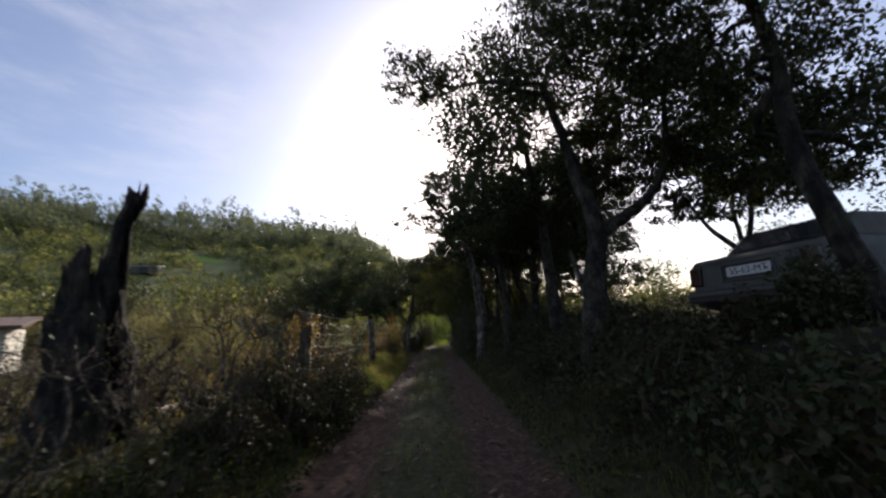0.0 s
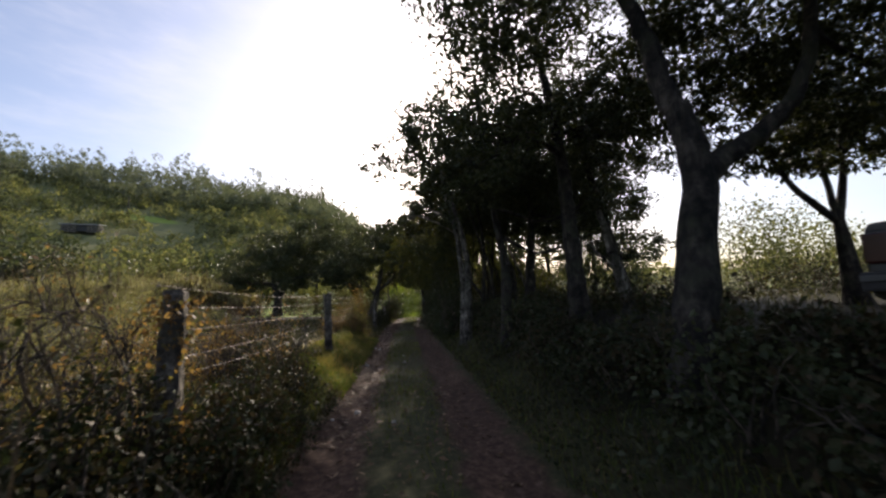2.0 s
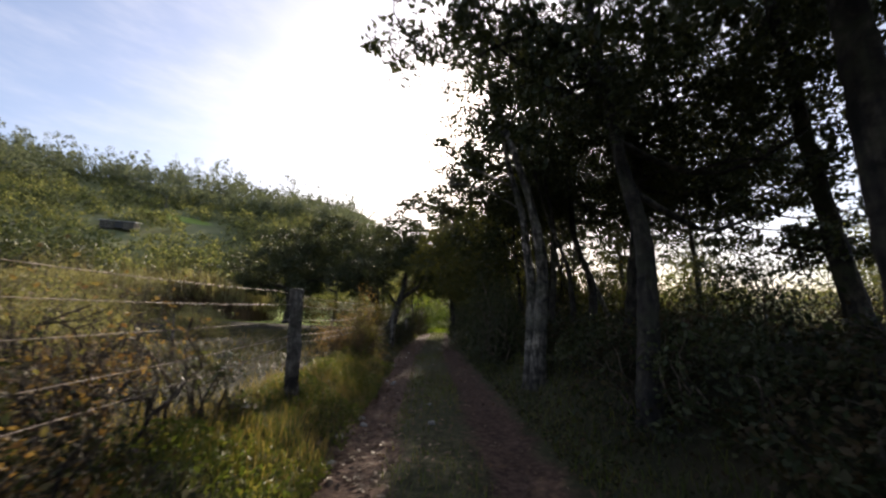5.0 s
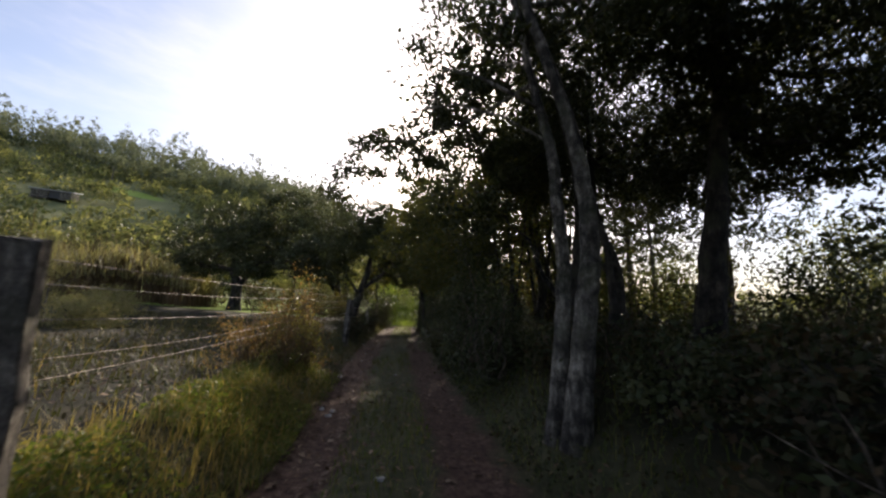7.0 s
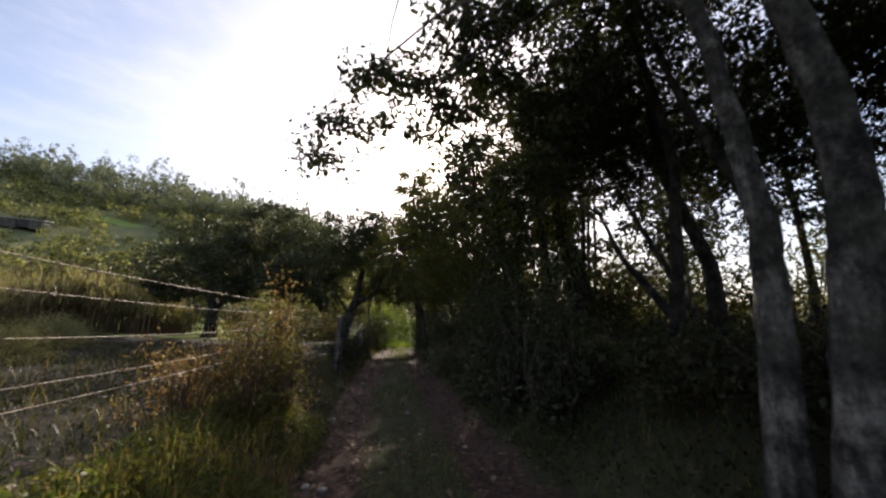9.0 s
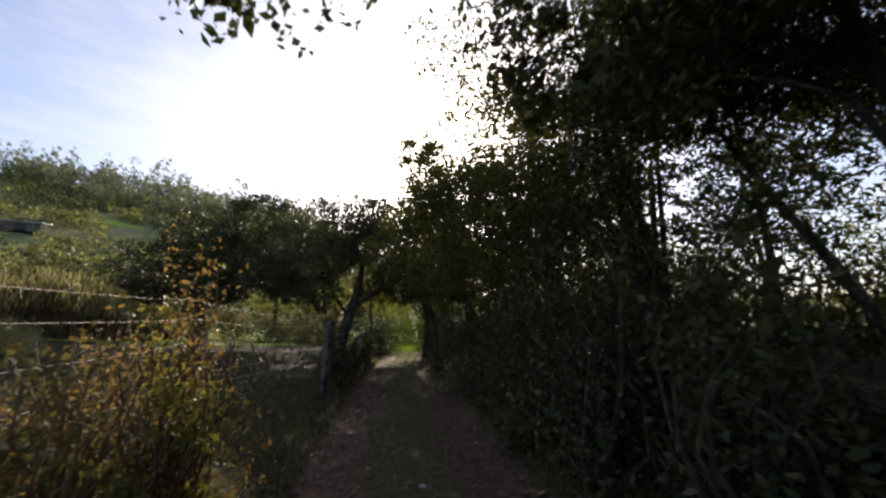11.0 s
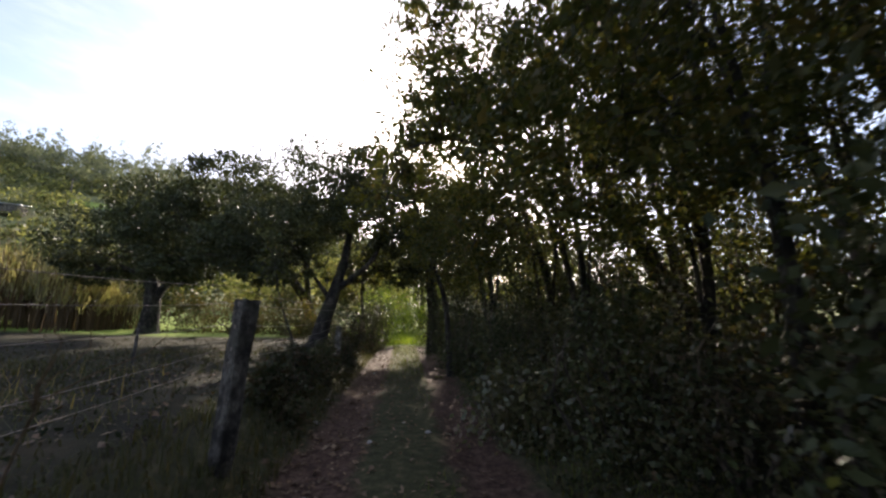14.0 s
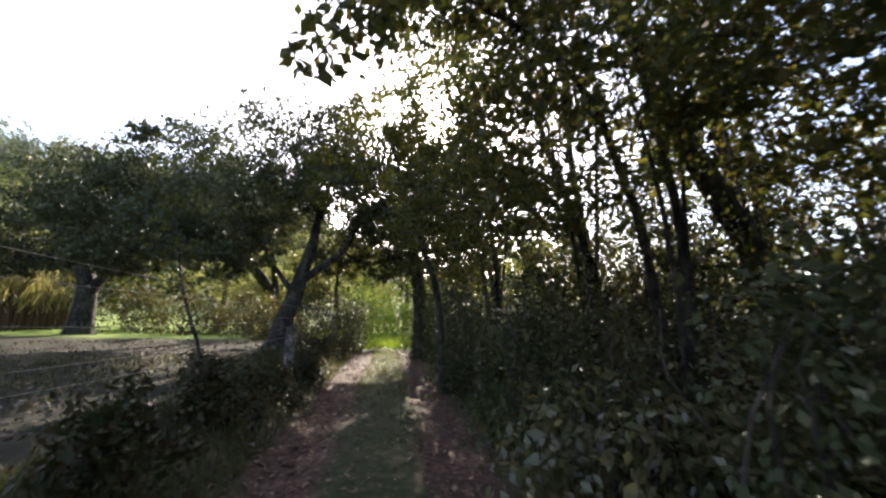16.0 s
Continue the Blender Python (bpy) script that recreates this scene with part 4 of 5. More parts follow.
bush(755, -1.95, 11.7, 0.32, 0.3, 0.75, 420, LEAF_HAZEL, 0.05, "leafy sprig of bramble at the foot of the post", "bramble_sprig", 9, category="bramble")
bush(752, -2.3, 18.6, 0.55, 0.5, 1.2, 1700, LEAF_RUST, 0.036, "tall rust and green weed clump beside the fence", "weed_clump", 18, bark=REED_STEM, group="tall weeds at the fence")
for i, (x, y, w, h) in enumerate([(-1.3, 24.6, 0.5, 0.6), (-1.25, 26.0, 0.55, 0.65), (-1.05, 27.4, 0.5, 0.6), (-1.0, 29.2, 0.55, 0.75), (-1.0, 31.0, 0.5, 0.9), (-0.8, 33.2, 0.6, 1.3)]):
    bush(760 + i, x, y, w, w, h, 1600, LEAF_BRAMBLE, 0.06, "low dark bramble along the field fence", "bramble_bush", group="brambles along the field")

def crooked_shrub(seed, x, y, h, reach, leaf, leaves, label):
    """A leafless-looking shrub: crooked main stems that fork into side shoots and twigs, with a few last leaves."""
    rng = np.random.default_rng(seed)
    z0 = ground_z(x, y)
    ob = thing("crooked_shrub", (x, y, z0), label, "shrub", "crooked shrubs along the fence")
    tips = []
    for _ in range(5):
        a = rng.uniform(0, 6.283)
        end = np.array([reach * math.cos(a), reach * math.sin(a), h * rng.uniform(0.75, 1.05)])
        root = np.array([0.06 * math.cos(a), 0.06 * math.sin(a), -0.04])
        main = bend(root, end, rng, 0.13, 9)
        main[1:-1] += rng.normal(size=(7, 3)) * 0.035
        r = rng.uniform(0.011, 0.019)
        v, q = tube_arrays(main, np.linspace(r, r * 0.35, 9), 7, rng, 0.1)
        put("stem", fast_mesh("stem", v, q, TWIG, True), ob)
        for _ in range(6):
            k = rng.integers(2, 9)
            shoot = bend(main[k], main[k] + rng.normal(size=3) * reach * 0.32 + np.array([0, 0, h * 0.2]), rng, 0.14, 5)
            pieces = [tube_arrays(shoot, np.linspace(r * 0.42, 0.0022, 5), 5)]
            for _ in range(3):
                m = rng.integers(1, 5)
                tip = shoot[m] + rng.normal(size=3) * 0.13 + np.array([0, 0, 0.06])
                pieces.append(tube_arrays(bend(shoot[m], tip, rng, 0.12, 4), np.linspace(0.0026, 0.0012, 4), 4))
                tips.append(tip)
            v, q = merge(pieces)
            put("side_shoot", fast_mesh("side_shoot", v, q, TWIG, True), ob)
    tips = np.array(tips)
    pts = tips[rng.integers(0, len(tips), leaves)] + rng.normal(size=(leaves, 3)) * 0.05
    v, f = leaf_arrays(rng, pts, 0.04, 0.55)
    put("foliage", fast_mesh("foliage", v, f, leaf), ob)
    return ob


for i, (x, y, h, reach, leaf) in enumerate([(-2.1, 10.55, 1.0, 0.5, LEAF_RUST), (-2.5, 10.3, 0.9, 0.5, LEAF_RUST), (-1.95, 11.2, 0.85, 0.45, LEAF_RUST), (-2.9, 11.5, 1.0, 0.5, LEAF_RUST),
                                            (-1.95, 5.0, 1.2, 0.55, LEAF_SCRUB), (-2.5, 5.6, 1.3, 0.6, LEAF_SCRUB), (-2.2, 4.3, 1.0, 0.5, LEAF_BRAMBLE), (-3.6, 6.2, 1.3, 0.6, LEAF_SCRUB), (-1.75, 6.2, 1.0, 0.45, LEAF_RUST), (-2.4, 7.6, 1.2, 0.55, LEAF_RUST), (-3.2, 8.6, 1.2, 0.6, LEAF_SCRUB)]):
    crooked_shrub(860 + i, x, y, h, reach, leaf, 170, "crooked bare-twigged shrub with a few dry leaves")

# ---- grass, litter ----
def scatter(rng, n, x0, x1, y0, y1):
    x, y = rng.uniform(x0, x1, n), rng.uniform(y0, y1, n)
    x = x + 0.008 * y + bend_of(y)
    return np.stack([x, y, height(x, y)], 1)


def grass(name, seed, n, area, tall, wide, mat, label, lean=0.5, patch=0.0, scale=1.2):
    rng = np.random.default_rng(seed)
    p = scatter(rng, n, *area)
    if patch:
        p = p[waves(p[:, 0], p[:, 1], scale, seed) > rng.uniform(-0.5, 0.3, len(p)) * patch]
    v, f = blade_arrays(rng, p - [0, 0, 0.01], tall, wide, lean)
    ob = put(name, fast_mesh(name, v, f, mat))
    return tagged(ob, label, "grass", kind="stuff")


grass("lane_grass", 1, 14000, (-0.5, 0.45, -2, 38), 0.09, 0.008, GRASS_GREEN, "short worn grass along the middle of the lane", 0.9, 1.0)
grass("verge_grass", 2, 18000, (-2.1, -1.0, 10, 17.5), 0.12, 0.008, GRASS_GREEN, "long sunlit green grass on the verge", 0.9, 0.8, 2.2)
grass("verge_dry_grass", 3, 6500, (-2.4, -1.05, 11, 18.6), 0.20, 0.008, GRASS_DRY, "long dry grass on the verge", 0.9, 1.0, 1.6)
grass("verge_low_grass", 4, 10000, (-2.2, -1.15, -2, 10.5), 0.14, 0.009, GRASS_GREEN, "short grass on the shaded verge", 0.8)
grass("verge_far_grass", 5, 9000, (-2.2, -1.1, 19, 38), 0.13, 0.010, GRASS_FIELD, "short grass on the verge beside the field", 0.8)
grass("field_grass", 6, 42000, (-13, -2.0, 3, 31), 0.15, 0.013, GRASS_FIELD, "thin patchy grass of the rough field", 0.9, 1.0, 0.7)
grass("field_dry_grass", 7, 4500, (-34, -2.4, 2, 27), 0.24, 0.016, GRASS_DRY, "dry patchy grass of the rough field", 0.8, 1.0, 0.5)
grass("rough_dry_grass", 11, 13000, (-9, -2.0, 4.5, 12.5), 0.18, 0.009, GRASS_DRY, "sunlit dry grass inside the wire fence", 0.9, 0.8, 1.4)
grass("bank_grass", 8, 12000, (1.2, 2.2, -2, 36), 0.13, 0.009, GRASS_GREEN, "short dark grass at the foot of the bank", 0.9)
grass("bank_top_grass", 9, 8000, (3.0, 14, 2, 30), 0.16, 0.014, GRASS_FIELD, "rough grass on top of the bank", 0.8)
grass("glade_grass", 10, 9000, (-3.0, 4.0, 38, 46), 0.25, 0.03, GRASS_SUNLIT, "bright sunlit grass of the glade beyond the lane", 0.7)


def weeds(name, seed, n, area, tall, size, mat, label):
    rng = np.random.default_rng(seed)
    p = scatter(rng, n, *area)
    mound = 0.5 + 0.5 * waves(p[:, 0], p[:, 1], 3.2, seed)
    keep = mound > 0.32
    p, mound = p[keep], mound[keep]
    p[:, 2] += 0.01 + tall * mound * rng.uniform(0, 1, len(p)) ** 0.7
    v, f = leaf_arrays(rng, p, size, 0.5)
    return tagged(put(name, fast_mesh(name, v, f, mat)), label, "weeds", kind="stuff")


weeds("verge_weeds", 12, 17500, (-2.1, -0.95, 10.5, 18.6), 0.30, 0.035, GRASS_GREEN, "low leafy weeds on the sunlit verge")
weeds("verge_shade_weeds", 13, 14000, (-2.1, -1.0, 0, 10.5), 0.24, 0.04, LEAF_BRAMBLE, "low dark weeds on the shaded verge")
weeds("bank_weeds", 14, 16000, (1.15, 2.0, 0, 34), 0.25, 0.04, LEAF_BRAMBLE, "low dark weeds at the foot of the bank")
weeds("field_weeds", 15, 15000, (-10, -2.0, 8, 36), 0.2, 0.045, LEAF_BRAMBLE, "low weeds scattered over the field")



def litter(seed, n, area, size, label):
    rng = np.random.default_rng(seed)
    p = scatter(rng, n, *area)
    a = rng.uniform(0, 6.283, n)
    axis = np.stack([np.cos(a), np.sin(a), rng.normal(size=n) * 0.25], 1)
    side = np.stack([-np.sin(a), np.cos(a), rng.normal(size=n) * 0.3], 1)
    s = (size * (1 + 0.35 * rng.normal(size=(n, 1)))).clip(0.02, 0.14)
    c = p + [0, 0, 0.018]
    v = np.stack([c - axis * s * 0.5, c + side * s * 0.28 + [0, 0, 0.008], c + axis * s * 0.5, c - side * s * 0.28 + [0, 0, 0.008]], 1).reshape(-1, 3)
    i = np.arange(n)[:, None] * 4
    f = np.concatenate([i + [0, 1, 2], i + [0, 2, 3]], 1).reshape(-1, 3)
    return tagged(put("leaf_litter", fast_mesh("leaf_litter", v, f, LEAF_FALLEN)), label, "leaf litter", kind="stuff")


litter(21, 6500, (-1.5, 1.7, -1, 38), 0.055, "brown fallen leaves scattered over the lane")
litter(22, 2200, (-1.3, -0.4, 8, 34), 0.06, "pale fallen leaves gathered along the lane edge")
litter(23, 2500, (-7, -2, 14, 32), 0.07, "brown fallen leaves in the rough field")

# the belt of cane at the far side of the field
rng = np.random.default_rng(31)
p = np.stack([rng.uniform(-46, -13.0, 5000), rng.normal(40.5, 1.3, 5000), np.zeros(5000)], 1)
p[:, 1] += 0.8 * np.sin(p[:, 0] * 0.7)
p[:, 2] = height(p[:, 0], p[:, 1]) - 0.02
tall = (3.3 * np.clip((-11.5 - p[:, :1]) / 3.5, 0.4, 1.0) * (0.9 + 0.12 * np.sin(p[:, :1] * 1.3)))
stem = blade_arrays(rng, p, tall, 0.05, 0.22)
q = np.repeat(p, 4, 0)
q = q + np.stack([rng.normal(size=len(q)) * 0.12, rng.normal(size=len(q)) * 0.12, rng.uniform(0.45, 0.98, len(q)) * np.repeat(tall[:, 0], 4)], 1)
v, f = blade_arrays(rng, q, 0.6, 0.05, 1.0)
tagged(put("cane_leaves", fast_mesh("cane_leaves", v, f, REED)), "yellow-green leafy tops of the tall cane", "reeds", kind="stuff")
v, f = stem
tagged(put("cane_stems", fast_mesh("cane_stems", v, f, REED_STEM)), "brown stems of the tall cane across the field", "reeds", kind="stuff")


# ---- woods of the hill ----
def woods(name, seed, places, tall, wide, cards, card, mat, label, shape=1.0):
    """Far trees: each a ragged heap of leaf sprays round its own centre."""
    rng = np.random.default_rng(seed)
    n = len(places)
    h = tall * rng.uniform(0.6, 1.35, n)
    w = wide * rng.uniform(0.7, 1.3, n)
    k = 9
    d = unit(rng.normal(size=(n, k, 3)))
    lobes = d * np.stack([w, w, h * 0.42], 1)[:, None] * 0.75
    lobes[..., :2] *= (1 - shape * (lobes[..., 2:] / h[:, None, None] + 0.35).clip(0, 0.8))
    pick = rng.integers(0, k, (n, cards))
    c = np.take_along_axis(lobes, pick[..., None], 1) + rng.normal(size=(n, cards, 3)) * (w * 0.18)[:, None, None]
    c = c + places[:, None] + np.stack([0 * h, 0 * h, h * 0.5], 1)[:, None]
    c[..., 2] = np.maximum(c[..., 2], places[:, None, 2] + 0.2)
    v, f = leaf_arrays(rng, c.reshape(-1, 3), card, 0.7)
    return tagged(put(name, fast_mesh(name, v, f, mat)), label, "woods", kind="stuff")


def polar(rng, n, az0, az1, r0, r1):
    a, r = np.radians(rng.uniform(az0, az1, n)), np.sqrt(rng.uniform(r0 ** 2, r1 ** 2, n))
    x, y = r * np.sin(a), 10 + r * np.cos(a)
    return np.stack([x, y, height(x, y)], 1)


MEADOW = (-84.0, 137.0)
rng = np.random.default_rng(41)
p = polar(rng, 2500, -62, 2, 60, 215)
away, along = np.hypot(p[:, 0], p[:, 1] - 9), np.degrees(np.arctan2(p[:, 0], p[:, 1] - 9))
clear = (np.hypot((p[:, 0] - MEADOW[0]) / 12, (p[:, 1] - MEADOW[1]) / 4.5) > 1) & ((np.abs(along + 38.3) > 1.8) | (away > 132) | (away < 112))
terrace = np.sin(height(p[:, 0], p[:, 1]) * 1.15 + 2.2 * waves(p[:, 0], p[:, 1], 0.03, 16))
p = p[clear & (terrace > -0.45) & (waves(p[:, 0], p[:, 1], 0.09, 6) > -0.5)]
grove = waves(p[:, 0], p[:, 1], 0.11, 21) > 0.12
woods("hill_shrubs", 42, p[~grove], 4.2, 3.1, 74, 0.6, LEAF_HILL_HAZED, "rounded green shrubs and olive trees on the hillside", 0.3)
woods("hill_grove", 48, p[grove], 5.6, 3.4, 90, 0.62, LEAF_GROVE_SHADED, "rounded hillside groves with clump shade in their darker leaves", 0.3)
n_row = 46
p = np.stack([rng.uniform(-44, -13, n_row), rng.uniform(46, 55, n_row), np.zeros(n_row)], 1)
p[:, 2] = height(p[:, 0], p[:, 1])
woods("cane_wood", 47, p, 6.6, 2.6, 240, 0.34, LEAF_OAK, "dark green trees standing behind the cane", 0.3)
p = polar(rng, 950, -62, 2, 177, 254)
p = p[waves(p[:, 0], p[:, 1], 0.07, 8) > -0.5]
woods("hill_woods", 43, p, 9.0, 3.7, 80, 0.8, LEAF_PINE_HAZED, "dark wood along the shoulder of the hill", 0.6)
p = polar(rng, 480, -62, -6, 232, 297)
p = p[waves(p[:, 0], p[:, 1], 0.12, 9) > -0.1]
woods("ridge_trees", 44, p, 18.0, 2.9, 170, 0.62, LEAF_PINE_HAZED, "tall ragged eucalyptus trees on the ridge", 0.5)
p = polar(rng, 300, 8, 110, 70, 320)
woods("far_trees", 45, p, 5.0, 3.0, 70, 0.9, LEAF_HILL_HAZED, "hazy trees and scrub beyond the flat fields", 0.4)
p = polar(rng, 90, 110, 285, 40, 180)
woods("rear_trees", 46, p, 6.0, 3.0, 70, 0.9, LEAF_HILL_HAZED, "trees and scrub closing the land behind", 0.4)
# added oaks behind the camera, out of view, to cut skylight on the bank
for i, (tx, ty, hh) in enumerate([(3.4, 0.4, 7.0), (4.2, -3.0, 7.5), (3.0, -6.5, 7.0)]):
    tree(95 + i, [(tx, ty, 1.0), (tx, ty, 2.8), (tx - 0.3, ty, hh)], 0.18,
         [((tx - 0.6, ty, hh * 0.65), (1.7, 1.6, 1.2), 2800), ((tx + 1.0, ty, hh * 0.7), (1.7, 1.6, 1.2), 2800), ((tx, ty, hh * 0.95), (1.7, 1.6, 1.1), 2200)],
         BARK_DARK, LEAF_OAK, 0.11, OAK_LABEL, group=ROW, thick=0.9)


# ---- fence ----
def fence_post(x, y, h, w, d, lean, turn, label, seed):
    """A split sleeper: uneven prism with a worn, chamfered top, and staples."""
    rng = np.random.default_rng(seed)
    z = ground_z(x, y)
    ob = thing("fence_post", (x, y, z - 0.05), label, "fence post", "fence posts", turn)
    bm = bmesh.new()
    box(bm, (w, d, h + 0.05), pose(0, 0, (h + 0.05) / 2))
    bmesh.ops.subdivide_edges(bm, edges=[e for e in bm.edges if abs(e.verts[0].co.z - e.verts[1].co.z) > 0.2], cuts=7)
    bmesh.ops.bevel(bm, geom=list(bm.edges), offset=min(w, d) * 0.07, segments=2, affect="EDGES")
    for v in bm.verts:
        k = v.co.z / h
        v.co.x += lean * v.co.z + 0.02 * noise.noise((v.co.x * 6 + seed, v.co.y * 6, v.co.z * 4))
        v.co.y += 0.02 * noise.noise((v.co.x * 6, v.co.y * 6 + seed, v.co.z * 4))
        if k > 0.93:
            v.co.z += 0.035 * noise.noise((v.co.x * 14, v.co.y * 14, seed))
    part("timber", bm, SLEEPER, ob, smooth=False)
    for hz in WIRES:
        if hz - z < h:
            bm = bmesh.new()
            box(bm, (0.012, 0.02, 0.035), pose(-w / 2 + lean * (hz - z), 0, hz - z + 0.05), 0.003)
            part("staple", bm, WIRE, ob)
    return ob


WIRES = (1.0, 1.12, 1.3, 1.49, 1.64)
POSTS = [(-1.56, 6.72), (-1.54, 12.78), (-1.6, 18.6), (-1.24, 22.8), (-0.98, 28.1), (-0.88, 35.3)]
fence_post(-1.56, 6.72, 1.3, 0.13, 0.13, 0.02, 10, "old fence post overgrown with dry creeper", 1)
post_b = [o for o in bpy.data.objects if o.name.startswith("fence_post")][0]
rg = np.random.default_rng(9)
cp = np.stack([rg.normal(size=520) * 0.10, rg.normal(size=520) * 0.10, 0.75 + rg.uniform(0, 1, 520) ** 0.6 * 0.55], 1)
v, f = leaf_arrays(rg, cp, 0.04, 0.6)
put("creeper", fast_mesh("creeper", v, f, LEAF_RUST), post_b, "dry rust-brown creeper leaves")
fence_post(-1.58, 12.78, 1.34, 0.16, 0.11, -0.02, 20, "thick weathered sleeper fence post with rusty wires", 2)
fence_post(-1.6, 18.6, 1.05, 0.12, 0.12, 0.0, 0, "weathered fence post hidden among tall weeds", 3)
fence_post(-1.25, 22.8, 1.53 - ground_z(-1.25, 22.8), 0.15, 0.14, 0.1, 60, "split grey fence post leaning beside the shaded field", 4)
fence_post(-0.98, 28.1, 0.95, 0.13, 0.13, 0.03, 5, "pale fence post farther along the field", 5)
fence_post(-0.88, 35.3, 0.95, 0.13, 0.13, 0.0, 0, "pale fence post farther along the field", 6)
for i, (x, y, h, ln) in enumerate([(-5.2, 16.4, 0.95, -0.08), (-9.5, 23.0, 1.0, 0.03), (-4.6, 27.5, 0.9, 0.04), (-12.5, 17.0, 1.0, 0.0)]):
    z = ground_z(x, y)
    ob = thing("stake", (x, y, z - 0.03), "thin grey wooden stake standing in the field", "stake", "stakes in the field")
    v, q = tube_arrays([(0, 0, 0), (ln * 0.5, 0, h * 0.5), (ln, 0, h)], [0.03, 0.028, 0.022], 8, np.random.default_rng(i), 0.1)
    put("pole", fast_mesh("pole", v, q, SLEEPER, True), ob)
rng = np.random.default_rng(51)
for k, hz in enumerate(WIRES):
    pts = []
    for (x0, y0), (x1, y1) in zip(POSTS[:-1], POSTS[1:]):
        t = np.linspace(0, 1, 12, endpoint=False)[:, None]
        droop = rng.uniform(0.02, 0.08)
        a, b = np.array([x0 - 0.09, y0, hz + rng.normal() * 0.015]), np.array([x1 - 0.09, y1, hz])
        seg = a + (b - a) * t
        seg[:, 2] -= droop * (4 * t * (1 - t))[:, 0]
        pts.append(seg)
    pts = np.concatenate(pts + [np.array([[POSTS[-1][0] - 0.09, POSTS[-1][1], hz]])])
    pieces = [tube_arrays(pts, np.full(len(pts), 0.002), 6)]
    for y in np.arange(5.0, 26.0, 0.2):
        c = np.array([np.interp(y, pts[:, 1], pts[:, j]) for j in (0, 1, 2)])
        for s in (-1, 1):
            dv = np.array([rng.normal() * 0.6, s * 0.4, rng.normal()])
            dv = dv / np.linalg.norm(dv) * 0.014
            pieces.append(tube_arrays([c - dv, c + dv], [0.0022, 0.001], 3))
    v, q = merge(pieces)
    tagged(put("fence_wire", fast_mesh("fence_wire", v, q, WIRE, True)), "slack barbed wire strung along the field fence", "wire", "fence wires")

# ---- the dead trunk at the start ----
rng = np.random.default_rng(61)
sx, sy = -3.2, 5.2
sz = ground_z(sx, sy)
snag = thing("dead_trunk", (sx, sy, sz - 0.05), "rotten hollow tree stump with a broken upright splinter", "tree stump")


def shell(points, radii, gap, seed, teeth):
    """A broken, hollow shell of wood: an open tube with thickness and a jagged rim."""
    r = np.random.default_rng(seed)
    k = np.linspace(0, len(points) - 1, 5 * len(points) - 4)
    points = np.stack([np.interp(k, np.arange(len(points)), np.asarray(points)[:, j]) for j in range(3)], 1)
    radii = np.interp(k, np.arange(len(radii)), radii)
    sides, rows = 40, len(points)
    ang = np.linspace(gap * 0.5, 2 * np.pi - gap * 0.5, sides)
    top = 1 + teeth * (0.6 * np.interp(ang, np.linspace(0, 6.3, 11), r.uniform(-1, 0.5, 11)) + 0.4 * r.uniform(-1, 0.4, sides))
    out, inn = [], []
    for i, (p, rad) in enumerate(zip(points, radii)):
        f = i / (rows - 1)
        ridge = np.sin(ang * 7 + seed + 1.5 * f) + 0.7 * np.sin(ang * 13 + 2 * seed - 2 * f) + 0.6 * np.sin(ang * 3 + p[2] * 9)
        w = rad * (1 + 0.13 * ridge + 0.05 * r.normal(size=sides))
        zz = p[2] * (1 + (top - 1) * f ** 3)
        out.append(np.stack([p[0] + w * np.cos(ang), p[1] + w * np.sin(ang), zz], 1))
        inn.append(np.stack([p[0] + w * 0.72 * np.cos(ang), p[1] + w * 0.72 * np.sin(ang), zz], 1))
    v = np.concatenate(out + inn)
    n = sides * rows
    i, j = np.meshgrid(np.arange(rows - 1), np.arange(sides - 1), indexing="ij")
    a = i * sides + j
    q = [np.stack([a, a + 1, a + sides + 1, a + sides], -1).reshape(-1, 4)]
    q.append(np.stack([a + n, a + sides + n, a + sides + 1 + n, a + 1 + n], -1).reshape(-1, 4))
    j = np.arange(sides - 1) + (rows - 1) * sides
    q.append(np.stack([j, j + 1, j + 1 + n, j + n], -1))
    for e in (0, sides - 1):
        i = np.arange(rows - 1) * sides + e
        q.append(np.stack([i, i + sides, i + sides + n, i + n], -1))
    return v, np.concatenate(q)


v, q = shell([(0.06, 0, 0), (0.07, 0, 0.3), (0.05, 0.02, 0.6), (0.02, 0.02, 1.0), (-0.02, 0.02, 1.5)], [0.29, 0.25, 0.23, 0.20, 0.15], 0.9, 3, 0.38)
put("stump", fast_mesh("stump", v * 1.3, q, BARK_ROT), snag)
v, q = shell([(0.05, 0.1, 0.3), (0.08, 0.1, 0.9), (0.10, 0.1, 1.4), (0.13, 0.1, 1.7), (0.2, 0.1, 1.88), (0.21, 0.1, 2.05)], [0.14, 0.10, 0.075, 0.05, 0.068, 0.06], 1.4, 5, 0.07)
put("splinter", fast_mesh("splinter", v * 1.3, q, BARK_ROT), snag)
v, q = shell([(-0.15, 0.05, 0.5), (-0.17, 0.05, 0.9), (-0.18, 0.05, 1.25)], [0.10, 0.08, 0.05], 1.8, 9, 0.3)
put("splinter", fast_mesh("splinter", v * 1.3, q, BARK_ROT), snag)


